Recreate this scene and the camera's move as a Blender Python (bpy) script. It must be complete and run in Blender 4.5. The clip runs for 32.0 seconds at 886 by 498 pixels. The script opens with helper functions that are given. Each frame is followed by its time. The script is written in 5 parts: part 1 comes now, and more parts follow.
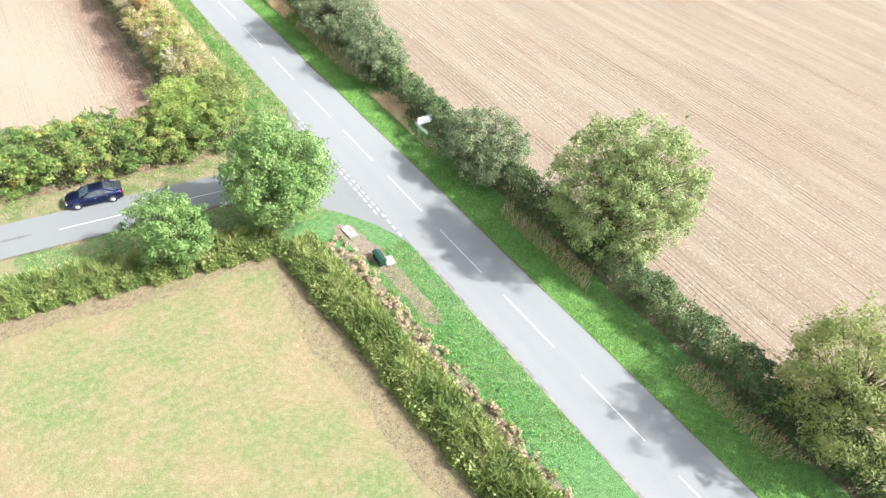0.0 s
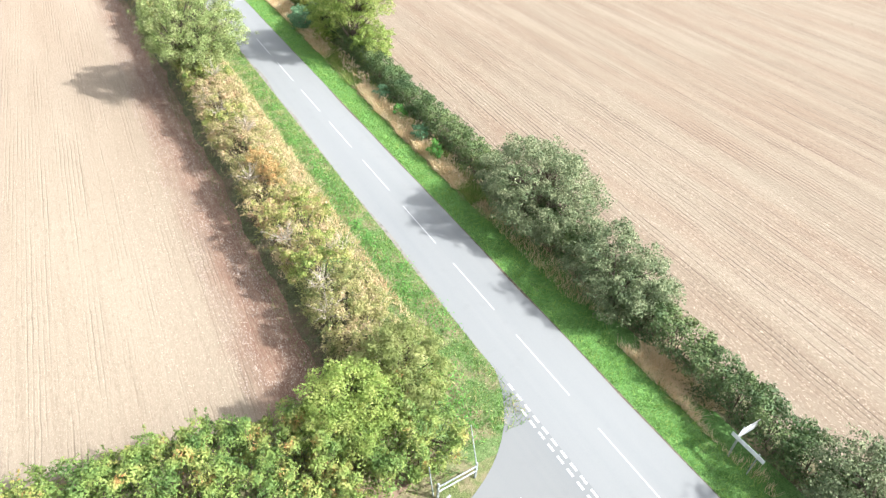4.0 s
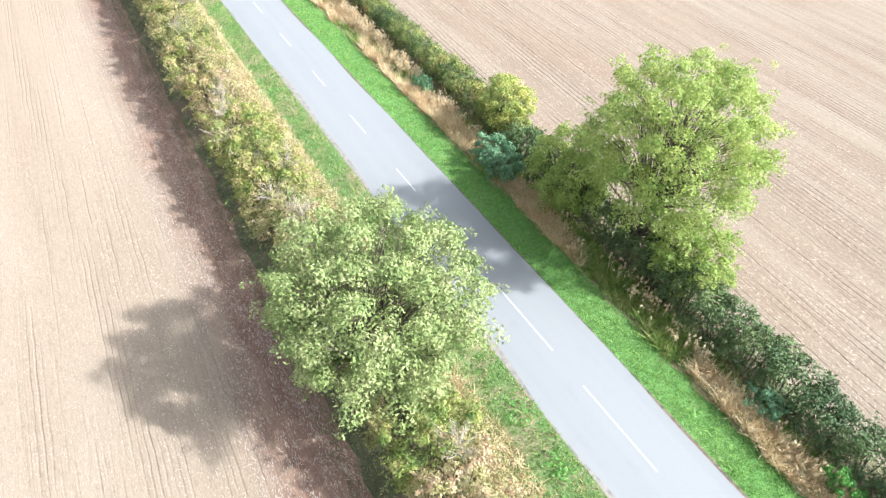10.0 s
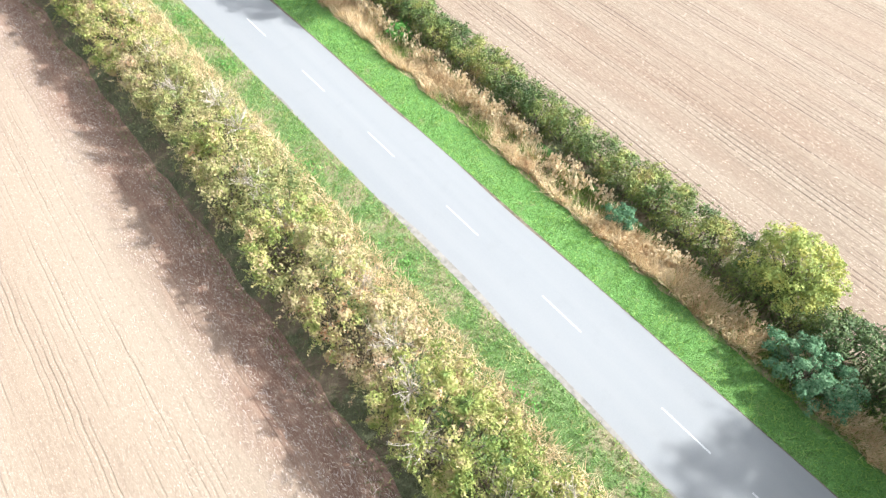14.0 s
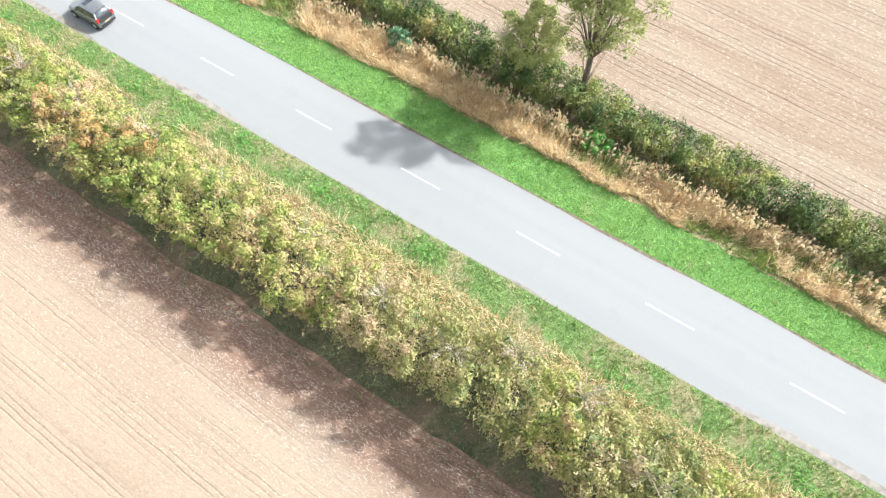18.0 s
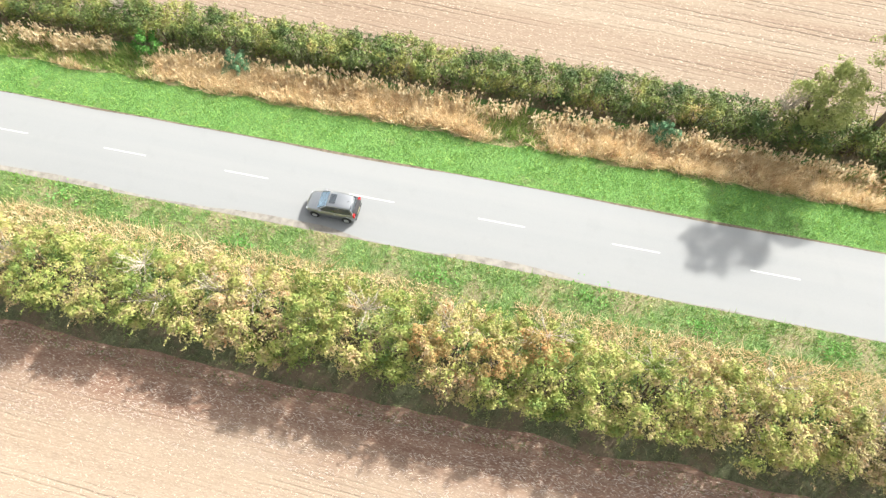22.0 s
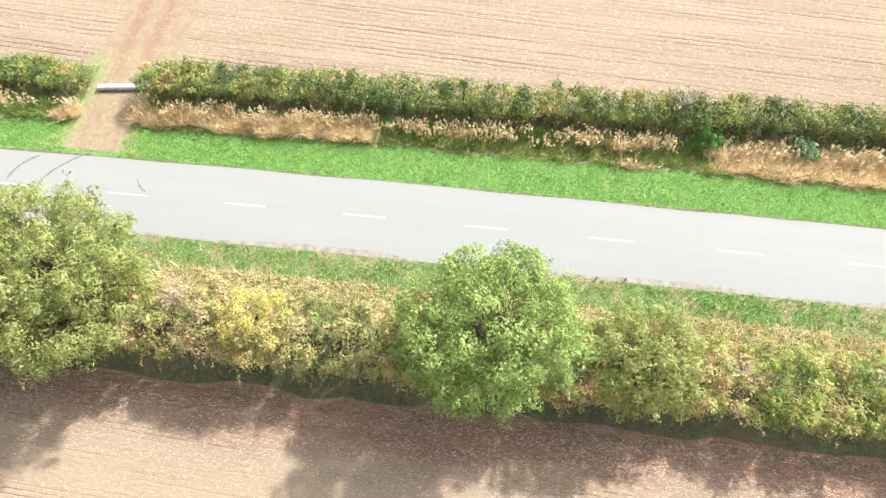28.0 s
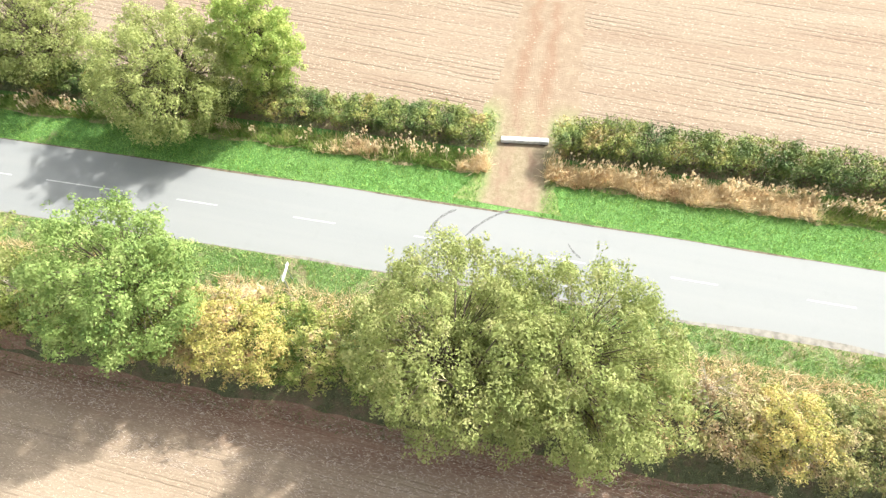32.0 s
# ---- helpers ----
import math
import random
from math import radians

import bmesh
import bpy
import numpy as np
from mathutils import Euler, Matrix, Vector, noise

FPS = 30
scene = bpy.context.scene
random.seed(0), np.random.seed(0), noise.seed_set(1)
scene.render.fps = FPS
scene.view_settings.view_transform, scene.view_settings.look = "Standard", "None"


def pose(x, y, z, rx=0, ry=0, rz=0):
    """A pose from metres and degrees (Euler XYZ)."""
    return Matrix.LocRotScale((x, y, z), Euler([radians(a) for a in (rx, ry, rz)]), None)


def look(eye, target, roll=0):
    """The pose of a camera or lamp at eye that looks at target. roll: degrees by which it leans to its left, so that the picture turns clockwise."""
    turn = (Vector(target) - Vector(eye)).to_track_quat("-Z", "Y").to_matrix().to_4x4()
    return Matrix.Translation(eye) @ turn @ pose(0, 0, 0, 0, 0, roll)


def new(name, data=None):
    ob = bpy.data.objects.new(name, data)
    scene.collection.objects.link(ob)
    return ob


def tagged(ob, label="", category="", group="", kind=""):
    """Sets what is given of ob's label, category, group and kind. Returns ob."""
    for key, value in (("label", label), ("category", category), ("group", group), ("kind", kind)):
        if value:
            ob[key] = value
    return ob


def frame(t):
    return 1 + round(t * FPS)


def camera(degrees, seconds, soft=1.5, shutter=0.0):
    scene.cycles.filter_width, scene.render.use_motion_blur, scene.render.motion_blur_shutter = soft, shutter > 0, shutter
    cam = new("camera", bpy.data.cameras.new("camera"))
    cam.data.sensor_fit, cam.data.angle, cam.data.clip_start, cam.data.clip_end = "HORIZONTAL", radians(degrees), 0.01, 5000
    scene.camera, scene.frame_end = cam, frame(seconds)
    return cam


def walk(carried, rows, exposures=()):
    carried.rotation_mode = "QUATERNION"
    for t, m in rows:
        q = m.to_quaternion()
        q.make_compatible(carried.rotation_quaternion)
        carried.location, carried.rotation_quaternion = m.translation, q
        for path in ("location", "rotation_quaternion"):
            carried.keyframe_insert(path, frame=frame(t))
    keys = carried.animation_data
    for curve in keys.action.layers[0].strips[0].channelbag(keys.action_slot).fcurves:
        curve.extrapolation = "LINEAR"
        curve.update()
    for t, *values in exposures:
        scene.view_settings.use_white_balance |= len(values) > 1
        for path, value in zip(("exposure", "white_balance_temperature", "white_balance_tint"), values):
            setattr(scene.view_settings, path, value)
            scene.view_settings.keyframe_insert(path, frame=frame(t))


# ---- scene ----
cam = camera(71.91, 32.0, soft=1.3)
ROWS = [
    (0.0, -22.926, 3.704, 36.960, 45.344, -3.582, -34.199),
    (0.5, -22.654, 8.079, 36.550, 45.961, -3.575, -32.496),
    (1.0, -22.389, 12.436, 36.081, 46.498, -3.515, -31.084),
    (1.5, -22.071, 16.827, 35.600, 47.220, -3.370, -30.468),
    (2.0, -21.825, 21.267, 35.155, 48.147, -3.295, -30.291),
    (2.5, -21.491, 25.766, 34.608, 48.927, -3.199, -30.176),
    (3.0, -21.121, 30.290, 34.007, 49.645, -3.155, -30.047),
    (3.5, -20.750, 34.792, 33.407, 50.285, -3.066, -29.858),
    (5.5, -19.581, 53.394, 31.788, 51.203, -3.016, -28.299),
    (6.0, -19.385, 58.175, 31.645, 51.107, -3.025, -28.180),
    (6.5, -19.200, 62.809, 31.625, 50.547, -2.968, -28.184),
    (7.0, -19.044, 67.499, 31.602, 49.918, -2.927, -28.272),
    (7.5, -18.879, 72.187, 31.526, 49.321, -2.859, -28.459),
    (8.0, -18.714, 76.872, 31.517, 48.476, -2.790, -28.621),
    (8.5, -18.526, 81.506, 31.368, 47.740, -2.779, -28.897),
    (9.0, -18.414, 86.102, 31.193, 46.903, -2.811, -29.121),
    (9.5, -18.349, 90.644, 30.953, 46.056, -2.861, -29.576),
    (10.0, -18.273, 95.146, 30.803, 45.370, -2.817, -30.388),
    (10.5, -18.278, 99.572, 30.744, 45.101, -2.802, -31.231),
    (11.0, -18.166, 103.947, 30.574, 42.924, -2.790, -32.781),
    (11.5, -18.002, 108.383, 30.386, 40.773, -2.788, -34.166),
    (12.0, -17.971, 112.690, 30.360, 40.311, -2.756, -34.512),
    (12.5, -18.054, 116.819, 30.332, 39.833, -2.717, -34.872),
    (13.0, -18.105, 120.979, 30.406, 39.098, -2.636, -35.780),
    (13.5, -18.170, 125.120, 30.487, 38.261, -2.605, -37.364),
    (14.0, -18.202, 129.245, 30.670, 37.255, -2.515, -39.099),
    (14.5, -18.346, 133.225, 30.888, 36.351, -2.432, -40.832),
    (16.5, -18.989, 149.475, 32.613, 31.022, -2.084, -49.728),
    (17.0, -19.302, 153.443, 33.066, 30.027, -2.018, -52.104),
    (17.5, -19.487, 157.346, 33.487, 29.090, -1.892, -54.454),
    (18.0, -19.630, 161.306, 33.893, 28.249, -1.755, -56.953),
    (18.5, -19.776, 165.344, 34.235, 27.579, -1.651, -59.764),
    (19.0, -19.853, 169.258, 34.519, 27.193, -1.499, -62.602),
    (19.5, -19.921, 173.255, 34.750, 26.686, -1.400, -65.443),
    (20.0, -20.142, 177.146, 34.871, 26.681, -1.258, -68.225),
    (20.5, -20.296, 181.030, 35.071, 26.749, -1.122, -70.929),
    (21.0, -20.483, 184.898, 35.250, 26.766, -1.018, -73.445),
    (21.5, -20.505, 188.773, 35.637, 26.500, -0.842, -75.718),
    (22.0, -20.625, 192.581, 35.965, 26.406, -0.737, -77.600),
    (22.5, -20.759, 196.368, 36.382, 26.407, -0.645, -79.168),
    (23.0, -20.875, 200.169, 36.765, 26.332, -0.562, -80.420),
    (23.5, -21.028, 203.957, 37.119, 26.230, -0.473, -81.470),
    (24.0, -21.169, 207.741, 37.377, 26.179, -0.424, -82.249),
    (24.5, -21.215, 211.474, 37.739, 25.970, -0.273, -82.839),
    (25.0, -21.421, 215.202, 37.992, 26.049, -0.186, -83.016),
    (25.5, -21.606, 218.911, 38.288, 26.112, -0.072, -82.990),
    (27.5, -22.135, 234.051, 39.076, 26.385, 0.206, -82.944),
    (28.0, -22.246, 237.829, 39.087, 26.559, 0.273, -82.757),
    (28.5, -22.265, 241.582, 39.069, 26.664, 0.345, -82.480),
    (29.0, -22.278, 244.989, 38.990, 26.764, 0.450, -82.226),
    (29.5, -22.296, 248.841, 38.867, 26.814, 0.420, -81.878),
    (30.0, -22.349, 252.639, 38.745, 26.930, 0.489, -81.232),
    (30.5, -22.417, 256.433, 38.668, 27.004, 0.553, -80.455),
    (31.0, -22.351, 260.365, 38.576, 27.153, 0.545, -79.692),
    (31.5, -22.383, 264.309, 38.388, 27.940, 0.471, -78.792),
    (32.0, -22.416, 268.248, 37.844, 28.829, 0.469, -77.975),
]
walk(cam, [(t, pose(*p)) for t, *p in ROWS], [(0.0, 2.01, 6150, 8.5), (3.5, 1.98, 6200, 8.5), (6.0, 1.95, 5860, 8.5), (9.0, 1.98, 5800, 8.5), (12.0, 2.02, 6000, 9.0), (14.5, 2.02, 6020, 9.0), (17.5, 1.97, 6130, 8.3), (21.5, 1.95, 6620, 8.0), (27.0, 1.97, 6650, 7.3), (29.5, 2.04, 6640, 6.4), (32.0, 2.06, 6600, 5.4)])
ROAD = (0.000, -1.135, 0.280, -0.779, -0.638)

# ---- light ----
SUN_TO = Vector((0.75 * math.cos(radians(41)), -0.66 * math.cos(radians(41)), math.sin(radians(41))))
sun = new("sun", bpy.data.lights.new("sun", "SUN"))
sun.data.energy, sun.data.angle, sun.data.color = 2.85, radians(1.4), (1.0, 0.97, 0.93)
sun.matrix_basis = look(SUN_TO * 100, (0, 0, 0))
world = bpy.data.worlds.new("sky")
scene.world = world
world.use_nodes = True
sky = world.node_tree.nodes.new("ShaderNodeTexSky")
sky.sky_type, sky.sun_disc = "NISHITA", False
sky.dust_density = 3.0
sky.sun_elevation, sky.sun_rotation = radians(41), radians(131.3)
background = world.node_tree.nodes["Background"]
background.inputs["Strength"].default_value = 0.112
# thin high cloud takes part of the blue out of the sky
veil = world.node_tree.nodes.new("ShaderNodeHueSaturation")
veil.inputs["Saturation"].default_value = 0.2
world.node_tree.links.new(sky.outputs[0], veil.inputs["Color"])
world.node_tree.links.new(veil.outputs[0], background.inputs["Color"])


# ---- materials ----
class Nodes:
    """A short way to write a node material."""

    def __init__(self, name, rough=0.8, metal=0.0, spec=0.3):
        self.mat = bpy.data.materials.new(name)
        self.mat.use_nodes = True
        self.tree = self.mat.node_tree
        self.bsdf = self.tree.nodes["Principled BSDF"]
        self.out = self.tree.nodes["Material Output"]
        self.bsdf.inputs["Roughness"].default_value = rough
        self.bsdf.inputs["Metallic"].default_value = metal
        self.bsdf.inputs["Specular IOR Level"].default_value = spec

    def add(self, kind, **values):
        node = self.tree.nodes.new(kind)
        for key, value in values.items():
            if key in ("operation", "blend_type", "data_type", "wave_type", "bands_direction", "feature", "noise_dimensions"):
                if key == "operation":
                    node.operation = value
                elif key == "blend_type":
                    node.blend_type = value
                elif key == "data_type":
                    node.data_type = value
                elif key == "bands_direction":
                    node.bands_direction = value
                elif key == "feature":
                    node.feature = value
        return node

    def join(self, a, b):
        self.tree.links.new(a, b)

    def place(self, scale=(1, 1, 1), turn=0.0):
        geo = self.add("ShaderNodeNewGeometry")
        mapping = self.add("ShaderNodeMapping")
        mapping.inputs["Scale"].default_value = scale
        mapping.inputs["Rotation"].default_value = (0, 0, radians(turn))
        self.join(geo.outputs["Position"], mapping.inputs["Vector"])
        return mapping.outputs[0]

    def noise(self, scale, detail=3.0, rough=0.55, stretch=(1, 1, 1), turn=0.0, warp=0.0):
        node = self.add("ShaderNodeTexNoise")
        node.inputs["Scale"].default_value = scale
        node.inputs["Detail"].default_value = detail
        node.inputs["Roughness"].default_value = rough
        node.inputs["Distortion"].default_value = warp
        self.join(self.place(stretch, turn), node.inputs["Vector"])
        return node.outputs["Fac"]

    def north(self, lo, hi):
        """From 0 to 1 along the road."""
        geo = self.add("ShaderNodeNewGeometry")
        cut = self.add("ShaderNodeSeparateXYZ")
        self.join(geo.outputs["Position"], cut.inputs[0])
        return self.level(cut.outputs["Y"], lo, hi)

    def east(self):
        geo = self.add("ShaderNodeNewGeometry")
        cut = self.add("ShaderNodeSeparateXYZ")
        self.join(geo.outputs["Position"], cut.inputs[0])
        return cut.outputs["X"]

    def rows(self, pitch, turn=0.0, warp=0.6):
        """Straight parallel rows along y, from 0 to 1 across each."""
        node = self.add("ShaderNodeTexWave", bands_direction="X")
        node.inputs["Scale"].default_value = 0.314 / pitch
        node.inputs["Distortion"].default_value = warp
        node.inputs["Detail"].default_value = 3.0
        node.inputs["Detail Scale"].default_value = 0.6
        self.join(self.place((1, 1, 1), turn), node.inputs["Vector"])
        return node.outputs["Fac"]

    def ramp(self, value, stops):
        node = self.add("ShaderNodeValToRGB")
        el = node.color_ramp.elements
        while len(el) > 1:
            el.remove(el[0])
        for i, (p, c) in enumerate(stops):
            e = el[0] if i == 0 else el.new(p)
            e.position = p
            e.color = (*c, 1) if len(c) == 3 else c
        self.join(value, node.inputs["Fac"])
        return node.outputs["Color"]

    def level(self, value, lo, hi):
        node = self.add("ShaderNodeMapRange")
        node.inputs["From Min"].default_value = lo
        node.inputs["From Max"].default_value = hi
        self.join(value, node.inputs["Value"])
        return node.outputs[0]

    def math(self, op, a, b):
        node = self.add("ShaderNodeMath", operation=op)
        for i, v in enumerate((a, b)):
            if isinstance(v, (int, float)):
                node.inputs[i].default_value = v
            else:
                self.join(v, node.inputs[i])
        return node.outputs[0]

    def mix(self, fac, a, b, blend="MIX"):
        node = self.add("ShaderNodeMix", data_type="RGBA")
        node.blend_type = blend
        for slot, v in ((0, fac), (6, a), (7, b)):
            if isinstance(v, (int, float)):
                node.inputs[slot].default_value = v
            elif isinstance(v, tuple):
                node.inputs[slot].default_value = (*v, 1)
            else:
                self.join(v, node.inputs[slot])
        return node.outputs[2]

    def colour(self, value):
        if isinstance(value, tuple):
            self.bsdf.inputs["Base Color"].default_value = (*value, 1)
        else:
            self.join(value, self.bsdf.inputs["Base Color"])

    def bump(self, value, strength=0.5, distance=0.05):
        node = self.add("ShaderNodeBump")
        node.inputs["Strength"].default_value = strength
        node.inputs["Distance"].default_value = distance
        self.join(value, node.inputs["Height"])
        self.join(node.outputs[0], self.bsdf.inputs["Normal"])

    def thin(self, colour, amount=0.3):
        """Leaves and blades let part of the light through."""
        shine = self.add("ShaderNodeBsdfTranslucent")
        blend = self.add("ShaderNodeMixShader")
        blend.inputs[0].default_value = amount
        self.join(colour, shine.inputs["Color"])
        self.join(self.bsdf.outputs[0], blend.inputs[1])
        self.join(shine.outputs[0], blend.inputs[2])
        self.join(blend.outputs[0], self.out.inputs["Surface"])


def leaf_material(name, stops, patch=0.35, spread=0.35, own=0.3, through_light=0.33, rough=0.6):
    n = Nodes(name, rough, spec=0.25)
    geo = n.add("ShaderNodeNewGeometry")
    info = n.add("ShaderNodeObjectInfo")
    big = n.level(n.noise(patch, 2.5), 0.28, 0.72)
    v = n.math("MULTIPLY", big, 1 - spread - own)
    v = n.math("ADD", v, n.math("MULTIPLY", geo.outputs["Random Per Island"], spread))
    v = n.math("ADD", v, n.math("MULTIPLY", info.outputs["Random"], own))
    c = n.ramp(v, stops)
    n.colour(c)
    n.thin(c, through_light)
    return n.mat


def plain(name, colour, rough=0.6, metal=0.0, wear=0.15, scale=6.0, spec=0.4):
    n = Nodes(name, rough, metal, spec)
    dark = tuple(c * (1 - 2 * wear) for c in colour)
    light = tuple(min(1, c * (1 + wear)) for c in colour)
    n.colour(n.ramp(n.noise(scale, 5), [(0.3, dark), (0.55, colour), (0.75, light)]))
    return n.mat


def road_material(name="worn_asphalt", shade=1.0):
    n = Nodes(name, 0.85, spec=0.2)
    broad = n.level(n.noise(0.12, 3, stretch=(1, 0.12, 1)), 0.3, 0.7)
    tracks = n.level(n.noise(0.9, 2, stretch=(1, 0.02, 1)), 0.3, 0.7)
    grit = n.noise(14, 6, 0.7)
    base = n.mix(broad, (0.158, 0.166, 0.172), (0.192, 0.198, 0.199))
    base = n.mix(n.math("MULTIPLY", tracks, 0.5), base, (0.21, 0.211, 0.207))
    base = n.mix(n.math("MULTIPLY", n.level(n.noise(0.7, 4), 0.58, 0.72), 0.12), base, (0.115, 0.118, 0.12))
    base = n.mix(n.level(grit, 0.3, 0.75), base, n.mix(0.5, base, (0.215, 0.215, 0.21)))
    n.colour(n.mix(1.0 - shade, base, (0.05, 0.05, 0.048)))
    n.bump(n.noise(40, 4), 0.3, 0.01)
    return n.mat


def soil_material():
    n = Nodes("drilled_soil", 0.95, spec=0.1)
    lines = n.noise(1.0, 2, 0.55, stretch=(2.3, 0.035, 1), turn=1.6, warp=0.1)
    drill = n.math("MULTIPLY", n.level(n.rows(0.34, 1.6, 2.0), 0.62, 0.95), n.level(n.noise(1.0, 3, 0.6, stretch=(0.9, 0.05, 1), turn=1.6), 0.47, 0.66))
    fine = n.noise(1.0, 5, 0.75, stretch=(9.0, 0.9, 3), turn=1.6)
    clods = n.noise(4.5, 5, 0.75, stretch=(1.0, 0.4, 1))
    specks = n.noise(12.0, 4, 0.65, stretch=(1.5, 0.45, 1), turn=1.6)
    broad = n.level(n.noise(0.06, 4, stretch=(1.6, 0.35, 1)), 0.32, 0.68)
    c = n.mix(broad, (0.205, 0.162, 0.117), (0.245, 0.203, 0.152))
    c = n.mix(n.math("MULTIPLY", n.north(95, 190), 0.75), c, n.mix(broad, (0.214, 0.157, 0.113), (0.272, 0.214, 0.160)))
    # redder, freshly turned margin next to the hedge; hedge shade is painted in too
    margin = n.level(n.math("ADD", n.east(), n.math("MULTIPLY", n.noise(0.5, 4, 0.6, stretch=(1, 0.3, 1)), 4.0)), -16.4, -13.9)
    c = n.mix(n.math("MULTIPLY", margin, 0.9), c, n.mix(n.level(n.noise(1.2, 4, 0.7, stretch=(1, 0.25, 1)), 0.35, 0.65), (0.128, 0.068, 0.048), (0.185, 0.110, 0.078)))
    c = n.mix(n.math("MULTIPLY", drill, 0.11), c, (0.115, 0.075, 0.052))
    c = n.mix(n.math("MULTIPLY", n.level(lines, 0.58, 0.66), 0.16), c, (0.12, 0.080, 0.056))
    c = n.mix(n.math("MULTIPLY", n.level(fine, 0.48, 0.7), 0.45), c, (0.30, 0.24, 0.182))
    c = n.mix(n.math("MULTIPLY", n.level(clods, 0.52, 0.66), 0.32), c, (0.125, 0.080, 0.058))
    c = n.mix(n.math("MULTIPLY", n.level(specks, 0.55, 0.62), 0.5), c, (0.37, 0.30, 0.235))
    n.colour(c)
    n.bump(n.math("ADD", n.math("MULTIPLY", drill, -0.8), clods), 0.8, 0.06)
    return n.mat


def stubble_material():
    n = Nodes("stubble_and_soil", 0.95, spec=0.1)
    strength = n.level(n.noise(1.0, 4, 0.65, stretch=(0.8, 0.04, 1), turn=3.0), 0.44, 0.66)
    rows = n.math("MULTIPLY", n.level(n.rows(0.52, 3.0, 2.2), 0.66, 0.96), strength)
    single = n.noise(1.0, 3, 0.65, stretch=(3.6, 0.02, 1), turn=3.0, warp=0.1)
    belts = n.level(n.noise(1.0, 4, 0.6, stretch=(0.22, 0.035, 1), turn=3.0), 0.45, 0.66)
    passes = n.level(n.noise(1.0, 3, 0.55, stretch=(0.42, 0.016, 1), turn=3.0), 0.35, 0.65)
    broad = n.level(n.noise(0.045, 3), 0.32, 0.68)
    bits = n.noise(5.0, 5, 0.8, stretch=(1.0, 0.4, 1), turn=3.0)
    pale = n.noise(8.0, 3, 0.7, stretch=(1.0, 0.5, 1), turn=3.0)
    c = n.mix(broad, (0.172, 0.130, 0.094), (0.188, 0.154, 0.115))
    c = n.mix(n.math("MULTIPLY", n.north(95, 190), 0.6), c, (0.228, 0.168, 0.126))
    c = n.mix(n.math("MULTIPLY", passes, 0.55), c, (0.255, 0.212, 0.162))
    c = n.mix(n.math("MULTIPLY", belts, 0.50), c, (0.178, 0.122, 0.086))
    c = n.mix(n.math("MULTIPLY", rows, 0.72), c, (0.085, 0.062, 0.044))
    c = n.mix(n.math("MULTIPLY", n.level(single, 0.57, 0.62), 0.28), c, (0.10, 0.068, 0.048))
    c = n.mix(n.math("MULTIPLY", n.level(bits, 0.54, 0.65), 0.65), c, (0.125, 0.092, 0.064))
    c = n.mix(n.math("MULTIPLY", n.level(pale, 0.56, 0.66), 0.55), c, (0.33, 0.28, 0.215))
    n.colour(c)
    n.bump(n.math("ADD", n.math("MULTIPLY", rows, -1.0), bits), 0.9, 0.06)
    return n.mat


def meadow_material():
    n = Nodes("dry_meadow_grass", 0.95, spec=0.1)
    broad = n.level(n.noise(0.12, 5, 0.65), 0.40, 0.62)
    tuft = n.noise(2.2, 5, 0.7)
    fine = n.noise(16, 4, 0.7, stretch=(1, 0.5, 1))
    c = n.mix(broad, (0.118, 0.160, 0.058), (0.225, 0.172, 0.100))
    c = n.mix(n.level(n.noise(0.5, 5, 0.7), 0.46, 0.62), c, n.mix(0.55, c, (0.235, 0.165, 0.105)))
    c = n.mix(n.level(tuft, 0.42, 0.66), c, n.mix(0.5, c, (0.30, 0.245, 0.155)))
    c = n.mix(n.math("MULTIPLY", n.level(fine, 0.5, 0.68), 0.6), c, (0.105, 0.115, 0.045))
    n.colour(c)
    n.bump(n.math("ADD", tuft, fine), 0.8, 0.08)
    return n.mat


def verge_material(name, lush, worn, dry=0.58):
    n = Nodes(name, 0.9, spec=0.15)
    tuft = n.noise(2.4, 5, 0.75)
    fine = n.noise(11, 5, 0.8)
    patch = n.noise(0.4, 5, 0.7)
    tint = n.level(n.noise(0.25, 3), 0.35, 0.65)
    c = n.mix(tint, lush, tuple(0.8 * v + 0.2 * w for v, w in zip(lush, worn)))
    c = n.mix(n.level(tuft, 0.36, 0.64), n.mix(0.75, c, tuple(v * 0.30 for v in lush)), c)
    c = n.mix(n.math("MULTIPLY", n.level(fine, 0.46, 0.64), 0.55), c, tuple(min(1, v * 1.6 + 0.02) for v in lush))
    c = n.mix(n.math("MULTIPLY", n.level(n.noise(6.0, 4, 0.8), 0.58, 0.68), 0.4), c, worn)
    c = n.mix(n.math("MULTIPLY", n.level(patch, dry, dry + 0.12), 0.8), c, worn)
    n.colour(c)
    n.bump(n.math("ADD", tuft, fine), 1.0, 0.1)
    return n.mat


